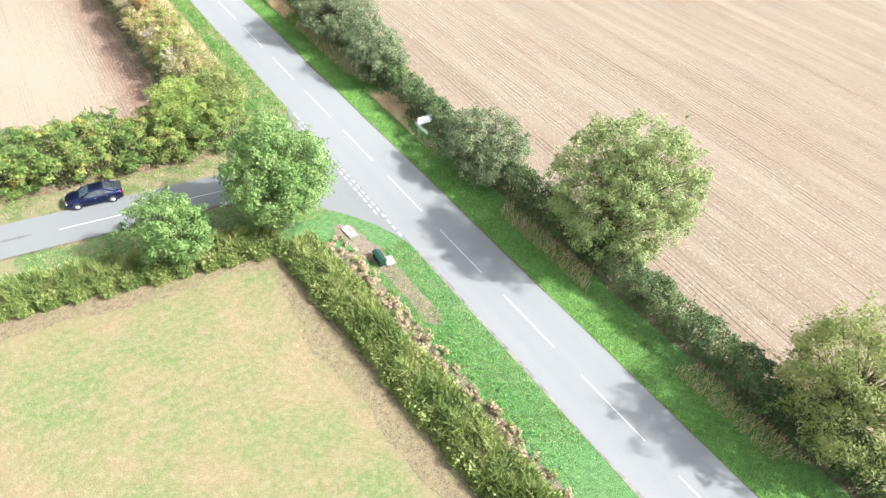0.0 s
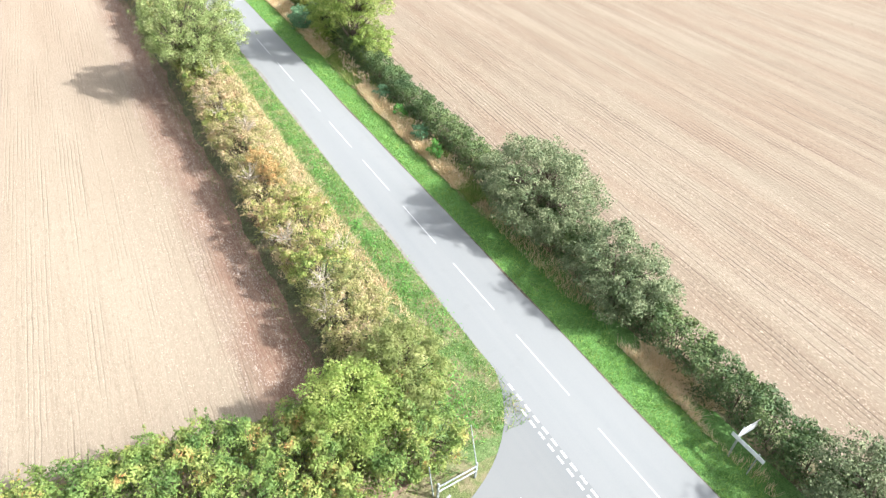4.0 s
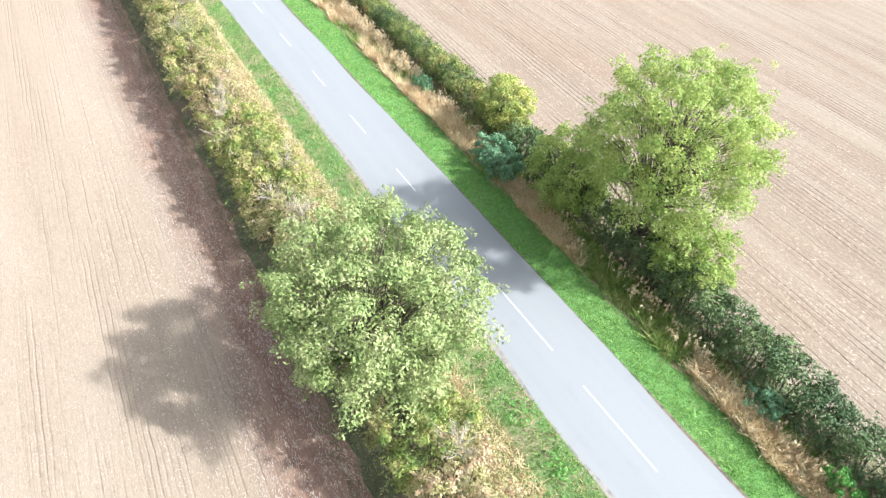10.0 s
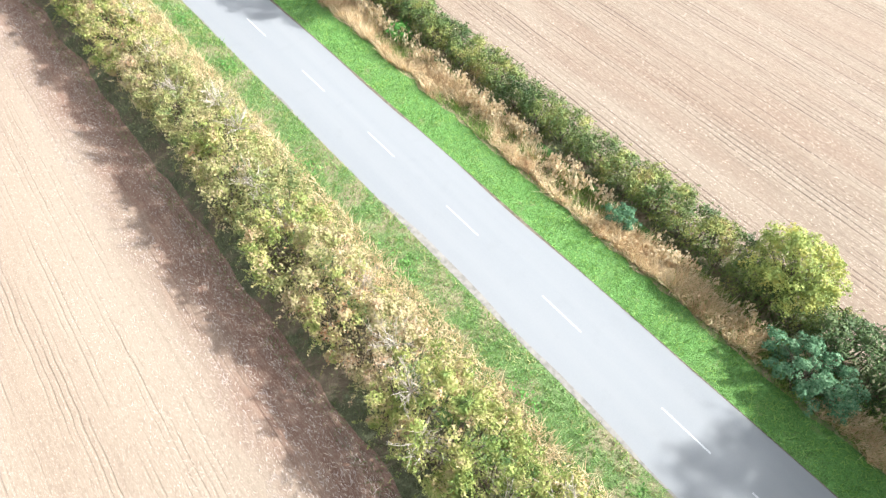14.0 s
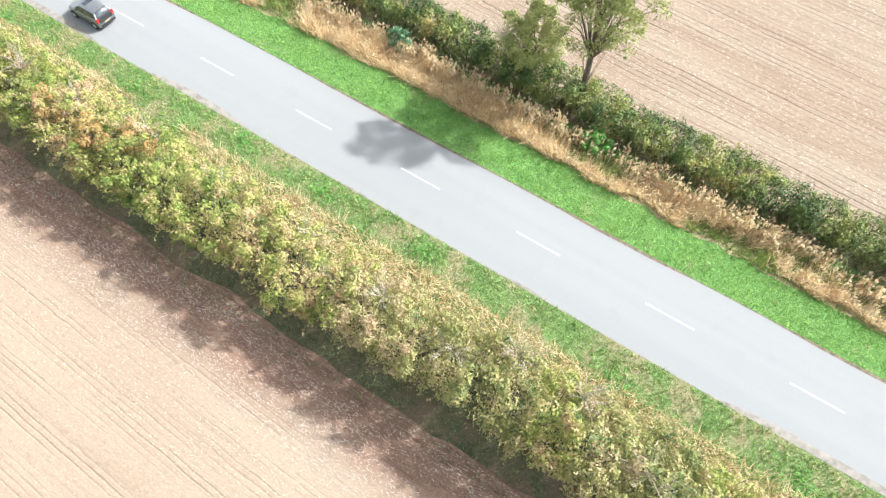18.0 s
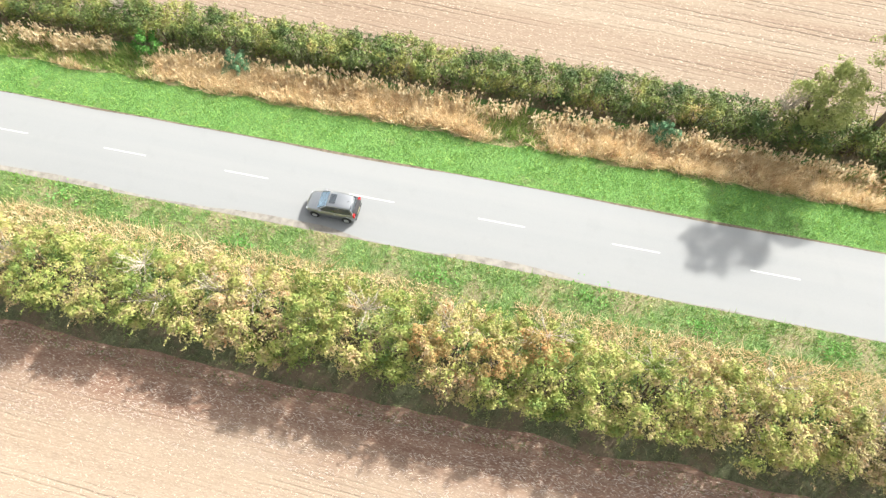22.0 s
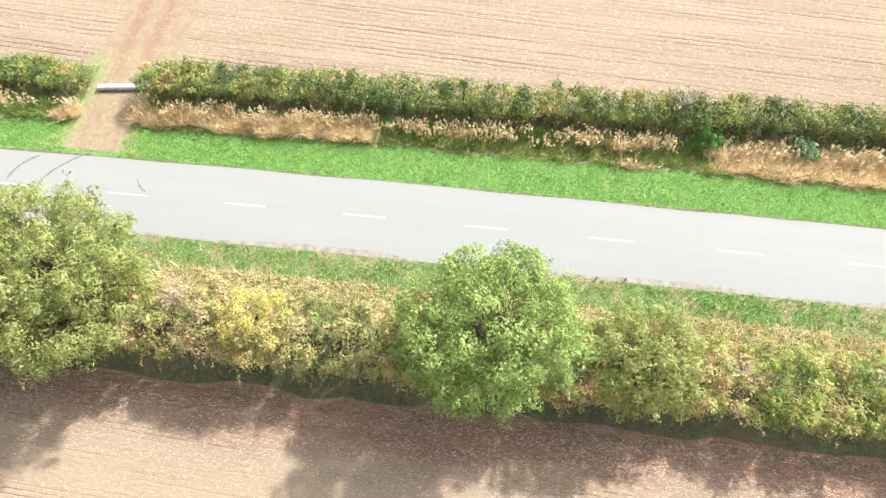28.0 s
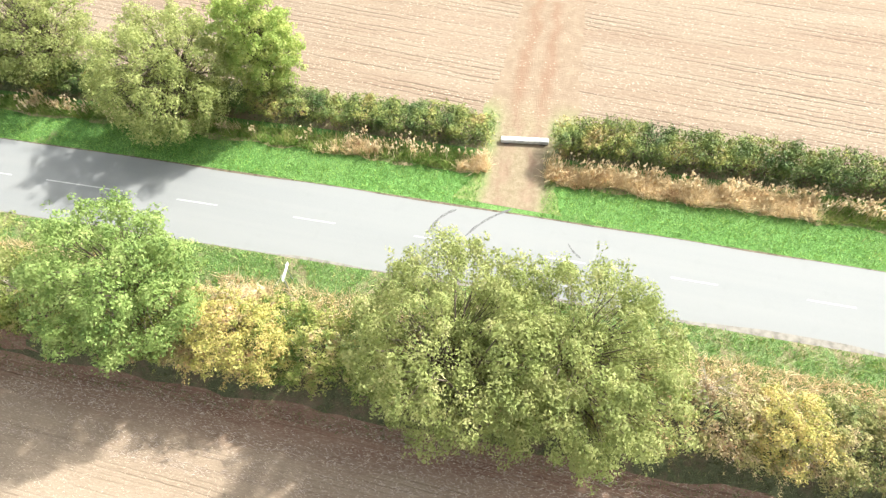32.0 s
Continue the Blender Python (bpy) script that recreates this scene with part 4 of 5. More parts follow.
# ---- trees ----
def tree(name, at, height, crown, centre, clumps, size, leaf, label, seed, per=170, trunk=0.22, stems=1, radius=1.15, open_crown=0.0, bark=None, lean=(0, 0)):
    """A tree or large bush. crown: half sizes of its crown; centre: the crown's middle over the foot."""
    rng = np.random.default_rng(seed)
    ob = thing(name, pose(at[0], at[1], -0.03), label, "bush" if stems > 2 else "tree")
    wood, leaves, limbs = Soup(), Soup(), Soup()
    crown, centre = np.array(crown, float) * 1.06, np.array(centre, float)
    clumps, radius, per = int(clumps * 2.1), radius * 0.74, per * 0.42
    pts = []
    lobes = ball(rng, 7)
    k = 0
    while len(pts) < clumps:
        # even turns round the crown, so that its skin has no bare places
        k += 1
        up = 1 - 2 * ((k * 0.7548777) % 1.0)
        turn = 2 * math.pi * ((k * 0.5698403) % 1.0)
        flat = math.sqrt(max(0.0, 1 - up * up))
        d = unit(np.array([flat * math.cos(turn), flat * math.sin(turn), up]) + rng.normal(0, 0.08, 3))
        r = rng.uniform(0.80, 1.0) if rng.random() < 0.74 else rng.uniform(0.35, 0.8)
        swell = 0.82 + 0.20 * max(0.0, float((lobes @ d).max())) + rng.normal(0, 0.04)
        p = centre + d * crown * r * swell
        if p[2] < 0.5 or (open_crown and rng.random() < open_crown and p[2] < centre[2] - 0.2 * crown[2]):
            continue
        pts.append(p)
    pts = np.array(pts)
    tops = []
    for s in range(stems):
        foot = np.array([rng.normal(0, 0.25), rng.normal(0, 0.25), 0]) if stems > 1 else np.zeros(3)
        aim = centre + np.array([lean[0], lean[1], 0]) + (np.clip(rng.normal(0, 0.35, 3), -0.5, 0.5) * crown * np.array([1, 1, 0.2]) if stems > 1 else np.array([0, 0, 0.25 * crown[2]]))
        path = [foot + (aim - foot) * t + rng.normal(0, 0.09, 3) * (t > 0) * (t < 1) for t in (0, 0.2, 0.45, 0.7, 1.0)]
        r0 = trunk / (stems ** 0.5)
        wood.tube(path, [r0 * 1.35, r0, r0 * 0.8, r0 * 0.55, r0 * 0.25], 8)
        tops.append(path)
    for k, p in enumerate(pts):
        path = tops[k % stems]
        j = min(3, 1 + int(3 * max(0.0, min(0.99, (p[2] - 0.25 * centre[2]) / (height + 0.1)))))
        a = path[j]
        m = a * 0.45 + p * 0.55 + rng.normal(0, 0.22, 3) + np.array([0, 0, 0.12 * np.linalg.norm(p - a)])
        w = trunk * (0.30 if k % 5 == 0 else 0.13)
        limbs.tube([a, m, p], [w, w * 0.6, 0.012], 5 if k % 5 == 0 else 3)
        leaves.pieces(clump(rng, p, radius * rng.uniform(0.65, 1.2), int(2.3 * per * rng.uniform(0.7, 1.2)), size * 0.62))
        # drooping outer sprays
        d = unit(p - centre)
        for _ in range(2):
            e = p + (d + rng.normal(0, 0.4, 3)) * radius * rng.uniform(0.4, 0.95)
            leaves.pieces(clump(rng, e, radius * 0.42, 17, size * 0.62))
    child("trunk", wood.mesh("trunk", bark or BARK, True), ob)
    child("branchwork", limbs.mesh("branchwork", bark or BARK), ob)
    child("crown", leaves.mesh("crown", leaf), ob)
    return ob


# junction
tree("maple_tree", (-9.9, 43.6), 9.4, (3.8, 3.9, 4.2), (-0.1, 0, 5.1), 130, 0.17, LEAF_OAK, "round bright green maple at the road junction", 1, 190, 0.26)
tree("maple_tree", (-19.2, 43.4), 6.2, (2.7, 2.9, 2.6), (0, 0, 3.6), 46, 0.16, LEAF_OAK, "small bright green tree in the meadow hedge", 2, 170, 0.15, radius=0.9)
# east side, along the road
tree("ash_tree", (11.6, 25.8), 12.8, (5.5, 5.6, 5.7), (0.8, 0.4, 6.9), 150, 0.18, LEAF_SAGE, "tall full green tree in the roadside hedge", 3, 150, 0.34)
tree("ash_tree", (12.4, 5.0), 10.6, (4.8, 4.8, 4.6), (0.2, 0.2, 5.4), 100, 0.18, LEAF_FIELD, "tall green tree in the roadside hedge", 4, 150, 0.32)
tree("willow_bush", (9.6, 40.3), 6.8, (3.7, 4.2, 2.9), (0.1, 0, 3.1), 72, 0.15, LEAF_WILLOW, "grey-green willow bush beside the verge", 5, 180, 0.3, stems=4, radius=1.05)
tree("willow_bush", (9.6, 61.8), 6.2, (3.2, 5.2, 2.8), (0, 0, 3.1), 74, 0.15, LEAF_WILLOW, "broad grey-green willow bush in the hedge", 6, 170, 0.3, stems=5, radius=1.0)
tree("willow_tree", (9.7, 72.9), 7.8, (4.4, 5.5, 3.7), (0.4, 0, 4.1), 118, 0.15, LEAF_WILLOW, "large round grey-green willow overhanging the verge", 7, 190, 0.34, stems=4, radius=1.15)
tree("ash_tree", (9.9, 114.3), 14.8, (5.1, 5.3, 4.9), (1.0, 0.1, 9.7), 118, 0.17, LEAF_ASH, "yellow-green ash tree with a bare trunk", 8, 165, 0.3, open_crown=0.3)
tree("hedge_bush", (9.6, 120.2), 7.2, (2.6, 3.2, 3.0), (-0.3, 0.4, 3.9), 46, 0.17, LEAF_ASH, "green bush beneath the ash tree", 9, 170, 0.22, stems=4, radius=0.95)
tree("hedge_bush", (11.2, 110.6), 5.6, (2.2, 2.8, 2.3), (0, 0, 3.2), 34, 0.17, LEAF_ASH, "light green bush beneath the ash tree", 10, 160, 0.2, stems=4, radius=0.9)
tree("hedge_bush", (10.9, 131.4), 5.2, (2.0, 2.4, 1.9), (0, 0, 3.2), 36, 0.15, LEAF_GOLDGREEN, "yellow-topped green bush standing out of the hedge", 11, 170, 0.2, stems=4, radius=0.85)
tree("elder_bush", (7.3, 127.2), 2.9, (1.5, 2.5, 1.2), (0, 0, 1.6), 26, 0.16, LEAF_SALLOW, "low blue-green elder bush at the hedge foot", 12, 110, 0.12, stems=5, radius=0.6)
tree("ash_tree", (11.4, 168.8), 13.6, (2.5, 2.8, 4.1), (0.2, 0.2, 9.2), 34, 0.17, LEAF_FIELD, "sparse green ash tree with an open crown", 13, 150, 0.24, radius=0.95, open_crown=0.55)
tree("hedge_bush", (11.2, 172.9), 7.0, (1.7, 2.0, 2.4), (0, 0, 4.6), 26, 0.16, LEAF_FIELD, "slender olive-green tree in the hedge", 14, 150, 0.16, stems=3, radius=0.8)
tree("willow_tree", (7.8, 296.6), 9.4, (4.6, 5.4, 4.0), (-1.9, -0.8, 4.4), 100, 0.16, LEAF_PALE, "large grey-green willow overhanging the road", 15, 180, 0.34, stems=4, radius=1.1, open_crown=0.2)
tree("ash_tree", (9.2, 289.2), 10.0, (2.5, 2.9, 4.2), (0, 0, 6.0), 64, 0.18, LEAF_ASH, "slender yellow-green tree behind the verge", 16, 180, 0.24, radius=0.95)
tree("willow_tree", (8.4, 309.0), 9.0, (4.2, 5.0, 4.0), (0, 0, 4.9), 80, 0.17, LEAF_FIELD, "green tree in the roadside hedge", 17, 170, 0.3, stems=3)
# west side
tree("field_maple_tree", (-10.2, 113.9), 11.6, (5.3, 5.4, 4.7), (0.3, 0, 6.5), 145, 0.16, LEAF_SAGE, "broad round green tree standing in the hedge", 18, 190, 0.32, stems=3, radius=1.1)
tree("ash_tree", (-10.7, 236.7), 10.2, (4.8, 5.0, 4.3), (0, 0, 5.8), 96, 0.18, LEAF_FRESH, "bright green tree leaning out of the hedge", 19, 180, 0.26, stems=2, radius=1.05)
tree("hedge_bush", (-10.4, 227.6), 6.4, (2.9, 3.4, 2.9), (0, 0, 3.6), 52, 0.16, LEAF_FIELD, "olive-green bush in the hedge", 20, 170, 0.22, stems=4, radius=0.95)
tree("ash_tree", (-10.8, 263.4), 10.4, (5.3, 5.6, 4.7), (0, 0, 5.8), 116, 0.17, LEAF_FIELD, "full olive-green tree in the hedge", 21, 180, 0.28, stems=2, radius=1.1)
tree("ash_tree", (-10.9, 270.0), 10.8, (5.5, 5.8, 4.9), (0, 0, 6.0), 124, 0.17, LEAF_FIELD, "tall olive-green tree in the hedge", 22, 180, 0.3, stems=2, radius=1.1)
tree("field_maple_tree", (-11.4, 290.4), 10.4, (4.4, 4.8, 4.3), (0, 0, 5.9), 92, 0.17, LEAF_FRESH, "green tree in the hedge beyond the sign", 23, 180, 0.28, stems=2, radius=1.1)
tree("field_maple_tree", (-12.4, 303.0), 9.4, (4.2, 4.8, 4.0), (0, 0, 5.4), 70, 0.18, LEAF_FIELD, "green tree in the hedge", 24, 160, 0.28, stems=2, radius=1.1)
tree("hedge_bush", (-9.3, 60.8), 6.2, (2.5, 2.8, 2.5), (0, 0, 3.5), 46, 0.15, LEAF_FIELD, "leafy olive-green bush at the hedge corner", 25, 170, 0.2, stems=4, radius=0.9)
tree("hedge_bush", (-13.2, 59.6), 5.6, (2.6, 2.6, 2.3), (0, 0, 3.7), 46, 0.15, LEAF_ASH, "lime-green leafy bush standing out of the hedge corner", 28, 170, 0.2, stems=4, radius=0.9)
tree("golden_bush", (-12.2, 283.4), 5.0, (2.3, 3.4, 2.1), (0, 0, 2.9), 44, 0.13, LEAF_GOLD, "golden-yellow and orange autumn bush in the hedge", 26, 170, 0.16, stems=5, radius=0.9)
tree("golden_bush", (-11.0, 251.2), 5.0, (2.0, 2.2, 2.1), (0, 0, 2.9), 30, 0.12, LEAF_GOLD, "rusty yellow autumn bush in the hedge", 27, 170, 0.16, stems=5, radius=0.9)
for k, (x, y) in enumerate(((-10.7, 195.3), (-10.8, 191.4), (-9.5, 189.0), (-9.8, 85.0), (-10.2, 87.6))):
    tree("rusty_bush", (x, y), 4.4, (0.9, 1.3, 0.8), (0, 0, 3.8), 9, 0.12, LEAF_RUST, "small rust-red autumn bush growing through the hedge", 70 + k, 130, 0.08, stems=4, radius=0.6)
# elder and dock bushes in the tall grass of the east verge
for k, (x, y, h) in enumerate(((8.2, 101.1, 1.9), (7.9, 96.0, 1.7), (7.6, 90.5, 2.0), (7.4, 86.5, 2.2), (8.3, 214.4, 1.7), (8.6, 166.0, 1.6), (9.0, 182.5, 1.8), (8.5, 221.5, 1.9), (8.0, 141.0, 1.5))):
    tree("elder_bush", (x, y), h, (0.8, 1.0, h * 0.4), (0, 0, h * 0.55), 9, 0.13, LEAF_SALLOW if k % 2 == 0 else LEAF_WEED, "small blue-green elder bush in tall dry grass", 40 + k, 80, 0.06, stems=4, radius=0.45)


# ---- grass and weeds ----
def scatter(name, seed, n, ys, lo, hi, height, width, material, label, category, lean=0.35, keep=None, z=0.0, power=1.0, clumped=False):
    rng = np.random.default_rng(seed)
    y = rng.uniform(ys[0], ys[1], n)
    a, b = np.array([lo(v) for v in y]), np.array([hi(v) for v in y])
    x = a + (b - a) * rng.random(n) ** power
    if keep is not None:
        k = np.array([keep(p, q) for p, q in zip(x, y)])
        x, y = x[k], y[k]
    s = Soup()
    base = np.stack([x, y, [z(p, q) for p, q in zip(x, y)] if callable(z) else np.full(len(x), z)], 1)
    tall = rng.uniform(height[0], height[1], len(x))
    if clumped:
        tall = tall * np.clip([0.35 + 1.1 * tufts(p, q) for p, q in zip(x, y)], 0.25, 1.4)
    s.pieces(blades(rng, base, tall, rng.uniform(width * 0.5, width, len(x)), lean))
    return tagged(new(name, s.mesh(name, material)), label, category, kind="stuff")


def off_track(x, y):
    return abs(y - 268.9) > 1.7 + 1.2 * (0.5 + 0.5 * noise.noise((x * 0.8, 3.0 if y > 268.9 else 9.0, 1.0)))


def patchy(scale, limit):
    return lambda x, y: noise.noise((x * scale, y * scale * 0.6, 3.3)) > limit and off_track(x, y)


def tufts(x, y):
    """How tall and dense the grass stands, in clumps."""
    return 0.5 + 0.5 * noise.noise((x * 0.9, y * 0.6, 7.7)) + 0.35 * noise.noise((x * 2.3, y * 1.9, 1.2))


def front(y):
    return table(y, GRASS_R) + 0.55 * noise.noise((0.0, y * 0.35, 5.1)) + 0.25 * noise.noise((4.0, y * 1.3, 5.1))


def green_patch(x, y):
    blend = 0.22 * noise.noise((x * 3.1, y * 2.9, 4.4))
    return noise.noise((x * 0.28, y * 0.16, 12.5)) + blend > (-0.5 if y > 271 else 0.2 if y > 130 else 0.0)


scatter("verge_grass", 1, 100000, (-6, 325), lambda y: road_x(y) + HALF + 0.08, lambda y: table(y, GRASS_R) + 0.6, (0.07, 0.28), 0.032, BLADES, "short lush green verge grass", "grass", 0.8, off_track, clumped=True)
scatter("tall_dry_grass", 2, 165000, (78, 325), front, lambda y: table(y, HEDGE_R) - 2.0, (0.3, 1.15), 0.036, STRAW, "tall dry straw-coloured grass by the hedge", "grass", 0.5, lambda x, y: off_track(x, y) and not green_patch(x, y), clumped=True)
scatter("tall_green_grass", 12, 60000, (78, 325), front, lambda y: table(y, HEDGE_R) - 1.6, (0.25, 0.9), 0.05, BLADES_MIXED, "green tussocks and nettles among the dry grass", "grass", 0.5, lambda x, y: off_track(x, y) and green_patch(x, y), clumped=True)
scatter("nettle_bank", 15, 16000, (79, 136), lambda y: table(y, GRASS_R) + 0.2, lambda y: table(y, HEDGE_R) - 1.0, (0.25, 0.85), 0.05, BLADES_MIXED, "rank green and straw-coloured grass below the hedge", "grass", 0.5, clumped=True)
scatter("tall_dry_grass_south", 3, 11000, (-6, 78), lambda y: table(y, GRASS_R) - 0.1, lambda y: table(y, HEDGE_R) - 0.9, (0.35, 0.9), 0.022, STRAW, "tall dry straw-coloured grass by the hedge", "grass", 0.30, patchy(0.16, -0.02))
scatter("dead_grass_by_sign", 13, 9000, (49, 61), lambda y: 6.9, lambda y: 9.2, (0.4, 1.2), 0.024, PLUME, "brown dead grass behind the direction sign", "grass", 0.5, lambda x, y: noise.noise((x * 0.7, y * 0.33, 8.0)) > -0.3 + 0.016 * (y - 54) ** 2, clumped=True)
scatter("rough_grass", 4, 80000, (56, 325), lambda y: hedge_l(y) + 2.3, lambda y: road_x(y) - HALF - 0.1, (0.09, 0.36), 0.042, BLADES_ROUGH, "rough grass with green and dry patches", "grass", 0.6, clumped=True)
scatter("rough_grass_south", 5, 20000, (-6, 36), lambda y: -8.0, lambda y: road_x(y) - HALF - 0.1, (0.06, 0.2), 0.035, BLADES_ROUGH, "green verge grass", "grass", 0.7, patchy(0.22, -0.12))
def dock_fringe(name, seed, n, material, label):
    """Lumpy clumps of dead docks and bramble along the low hedge."""
    rng = np.random.default_rng(seed)
    s = Soup()
    for _ in range(n):
        y = rng.uniform(-6, 39)
        c = np.array([-8.6 + 0.055 * (38 - y) + 2.0 * rng.random() ** 1.4, y, 0.0])
        r = rng.uniform(0.12, 0.34)
        c[2] = r * rng.uniform(0.5, 1.5)
        s.pieces(clump(rng, c, r, 46, 0.085))
    return tagged(new(name, s.mesh(name, material)), label, "weeds", kind="stuff")


dock_fringe("dead_docks", 6, 420, DOCK, "cream and brown dead docks beside the low hedge")
dock_fringe("bramble_fringe", 61, 150, LEAF_CORNER, "dull green bramble among the dead docks")
scatter("dead_grass_fringe", 7, 60000, (64, 325), lambda y: hedge_l(y) + 2.2, lambda y: hedge_l(y) + 4.5, (0.2, 0.65), 0.034, STRAW, "dead tangled grass along the hedge foot", "grass", 0.7, patchy(0.25, -0.36))
scatter("headland_grass", 8, 30000, (64, 325), lambda y: hedge_l(y) - 4.2, lambda y: hedge_l(y) - 1.2, (0.06, 0.3), 0.04, BLADES_DULL, "thin grass on the bank along the field", "grass", 0.7, z=field_z)
scatter("side_verge_grass", 9, 7000, (48, 62), lambda y: -40, lambda y: -8, (0.08, 0.25), 0.05, BLADES_ROUGH, "dry side road verge grass", "grass", 0.7, lambda x, y: 2.6 < y - side_y(x) < 8.0 and (x < -12.5 or y - side_y(x) > 4.4))
scatter("side_verge_grass_south", 10, 6000, (40, 52), lambda y: -40, lambda y: -9, (0.08, 0.25), 0.05, BLADES_ROUGH, "rough side road verge grass", "grass", 0.7, lambda x, y: -6.0 < y - side_y(x) < -2.5 and x < -15)


scatter("field_edge_grass", 14, 9000, (246, 325), lambda y: table(y, HEDGE_R) + 1.0, lambda y: table(y, HEDGE_R) + 2.6, (0.06, 0.3), 0.04, BLADES_MIXED, "green grass strip behind the hedge", "grass", 0.6, off_track)


for x, y, z, k in ((10.2, 223.8, 2.4, 1.25), (11.4, 174.9, 2.6, 1.5)):
    dead = thing("dead_sapling", pose(x, y, -0.02), "leafless bleached sapling standing out of the hedge", "sapling", "dead saplings")
    stem = Soup()
    stem.tube([(0, 0, 0), (0.05, 0.1, z * 0.5), (0, 0, z)], [0.05, 0.04, 0.03], 6)
    child("stem", stem.mesh("stem", TWIG), dead)
    head = child("dead_wood", twig_mesh(230 + int(y), 0.35, 1.6), dead)
    head.location, head.scale = (0, 0, z), (k, k, k)


def brush_pile(x, y, seed):
    """A heap of cut dead hay and twigs."""
    rng = np.random.default_rng(seed)
    ob = thing("brush_pile", pose(x, y, -0.02), "heap of bleached dead hay and twigs by the hedge", "brush pile")
    n = 2600
    d = ball(rng, n) * np.array([1.1, 2.1, 0.75]) * rng.random((n, 1)) ** 0.4
    d[:, 2] = np.abs(d[:, 2])
    hay, sticks = Soup(), Soup()
    hay.pieces(cards(rng, d, unit(ball(rng, n) * 0.6 + np.array([0, 0, 1.0])), rng.uniform(0.12, 0.3, n), 0.14))
    for _ in range(26):
        a = np.array([rng.normal(0, 0.6), rng.normal(0, 1.2), rng.uniform(0.1, 0.7)])
        sticks.tube([a, a + np.array([*rng.normal(0, 0.7, 2), rng.normal(0.1, 0.15)])], [0.025, 0.01], 4)
    child("hay", hay.mesh("hay", PLUME), ob)
    child("sticks", sticks.mesh("sticks", TWIG), ob)


brush_pile(-8.6, 284.6, 61)


def seed_heads(seed, n):
    """Plumes of tall reed grass that stand along the back of the dry grass."""
    rng = np.random.default_rng(seed)
    dice = random.Random(seed)
    y = rng.uniform(78, 325, n)
    y = y[[off_track(0, v) and dice.random() < (0.35 if v > 272 else 1.0 if v > 135 else 0.3) and noise.noise((2.0, v * 0.16, 1.0)) > 0.25 - 0.9 * dice.random() for v in y]]
    x = np.array([table(v, HEDGE_R) - 1.75 for v in y]) - rng.random(len(y)) ** 1.3 * 1.1
    # stems stand in small bunches
    tall = np.repeat(rng.uniform(0.8, 1.6, len(y)), 9)
    x, y = np.repeat(x, 9) + rng.normal(0, 0.20, 9 * len(x)), np.repeat(y, 9) + rng.normal(0, 0.24, 9 * len(y))
    s = Soup()
    h = tall * rng.uniform(0.65, 1.1, len(y))
    top = np.stack([x + rng.normal(0, 0.10, len(y)), y + rng.normal(0, 0.10, len(y)), h], 1)
    for k in range(4):
        side = ball(rng, len(y)) * np.array([1, 1, 0.1])
        w = unit(side) * rng.uniform(0.06, 0.13, (len(y), 1))
        up = np.array([0, 0, 1.0]) * rng.uniform(0.08, 0.2, (len(y), 1)) + rng.normal(0, 0.06, (len(y), 3))
        s.pieces(np.stack([top - up * rng.uniform(0.6, 1.6, (len(y), 1)), top + w - up * rng.uniform(0.0, 0.6, (len(y), 1)), top + up * 0.6], 1))
    base = np.stack([x, y, np.zeros(len(y))], 1)
    tilt = rng.normal(0, 0.012, (len(y), 3)) * np.array([1, 1, 0]) + np.array([0.009, 0, 0])
    s.pieces(np.stack([base - tilt, base + tilt, top], 1))
    return tagged(new("reed_plumes", s.mesh("reed_plumes", PLUME)), "cream seed plumes on tall dry stems", "reeds", kind="stuff")


seed_heads(21, 1900)


def bent_grass(seed, n):
    """Lodged leaves and stalks that lie over the dry grass."""
    rng = np.random.default_rng(seed)
    y = rng.uniform(78, 325, n)
    y = y[[off_track(0, v) for v in y]]
    lo, hi = np.array([table(v, GRASS_R) for v in y]), np.array([table(v, HEDGE_R) - 2.2 for v in y])
    t = rng.random(len(y))
    p = np.stack([lo + (hi - lo) * t, y, rng.uniform(0.15, 0.55, len(y)) + 0.4 * t], 1)
    p = p[[v >= front(w) and not green_patch(v, w) for v, w in zip(p[:, 0], p[:, 1])]]
    y = p[:, 1]
    s = Soup()
    s.pieces(cards(rng, p, unit(rng.normal(0, 0.5, (len(y), 3)) + np.array([0, 0, 1.0])), rng.uniform(0.09, 0.20, len(y)), 0.22))
    return tagged(new("bent_grass", s.mesh("bent_grass", STRAW)), "bent dry grass leaves", "grass", kind="stuff")


bent_grass(22, 26000)


def weeds(seed, spots, label):
    rng = np.random.default_rng(seed)
    s = Soup()
    for x, y, r, n in spots:
        p = np.stack([rng.normal(x, r, n), rng.normal(y, r * 1.6, n), rng.uniform(0.05, 0.45, n)], 1)
        s.pieces(cards(rng, p, unit(ball(rng, n) * 0.7 + np.array([0, 0, 1.0])), rng.uniform(0.06, 0.14, n), 0.5))
    return tagged(new("weed_patch", s.mesh("weed_patch", LEAF_WEED)), label, "weeds", kind="stuff")


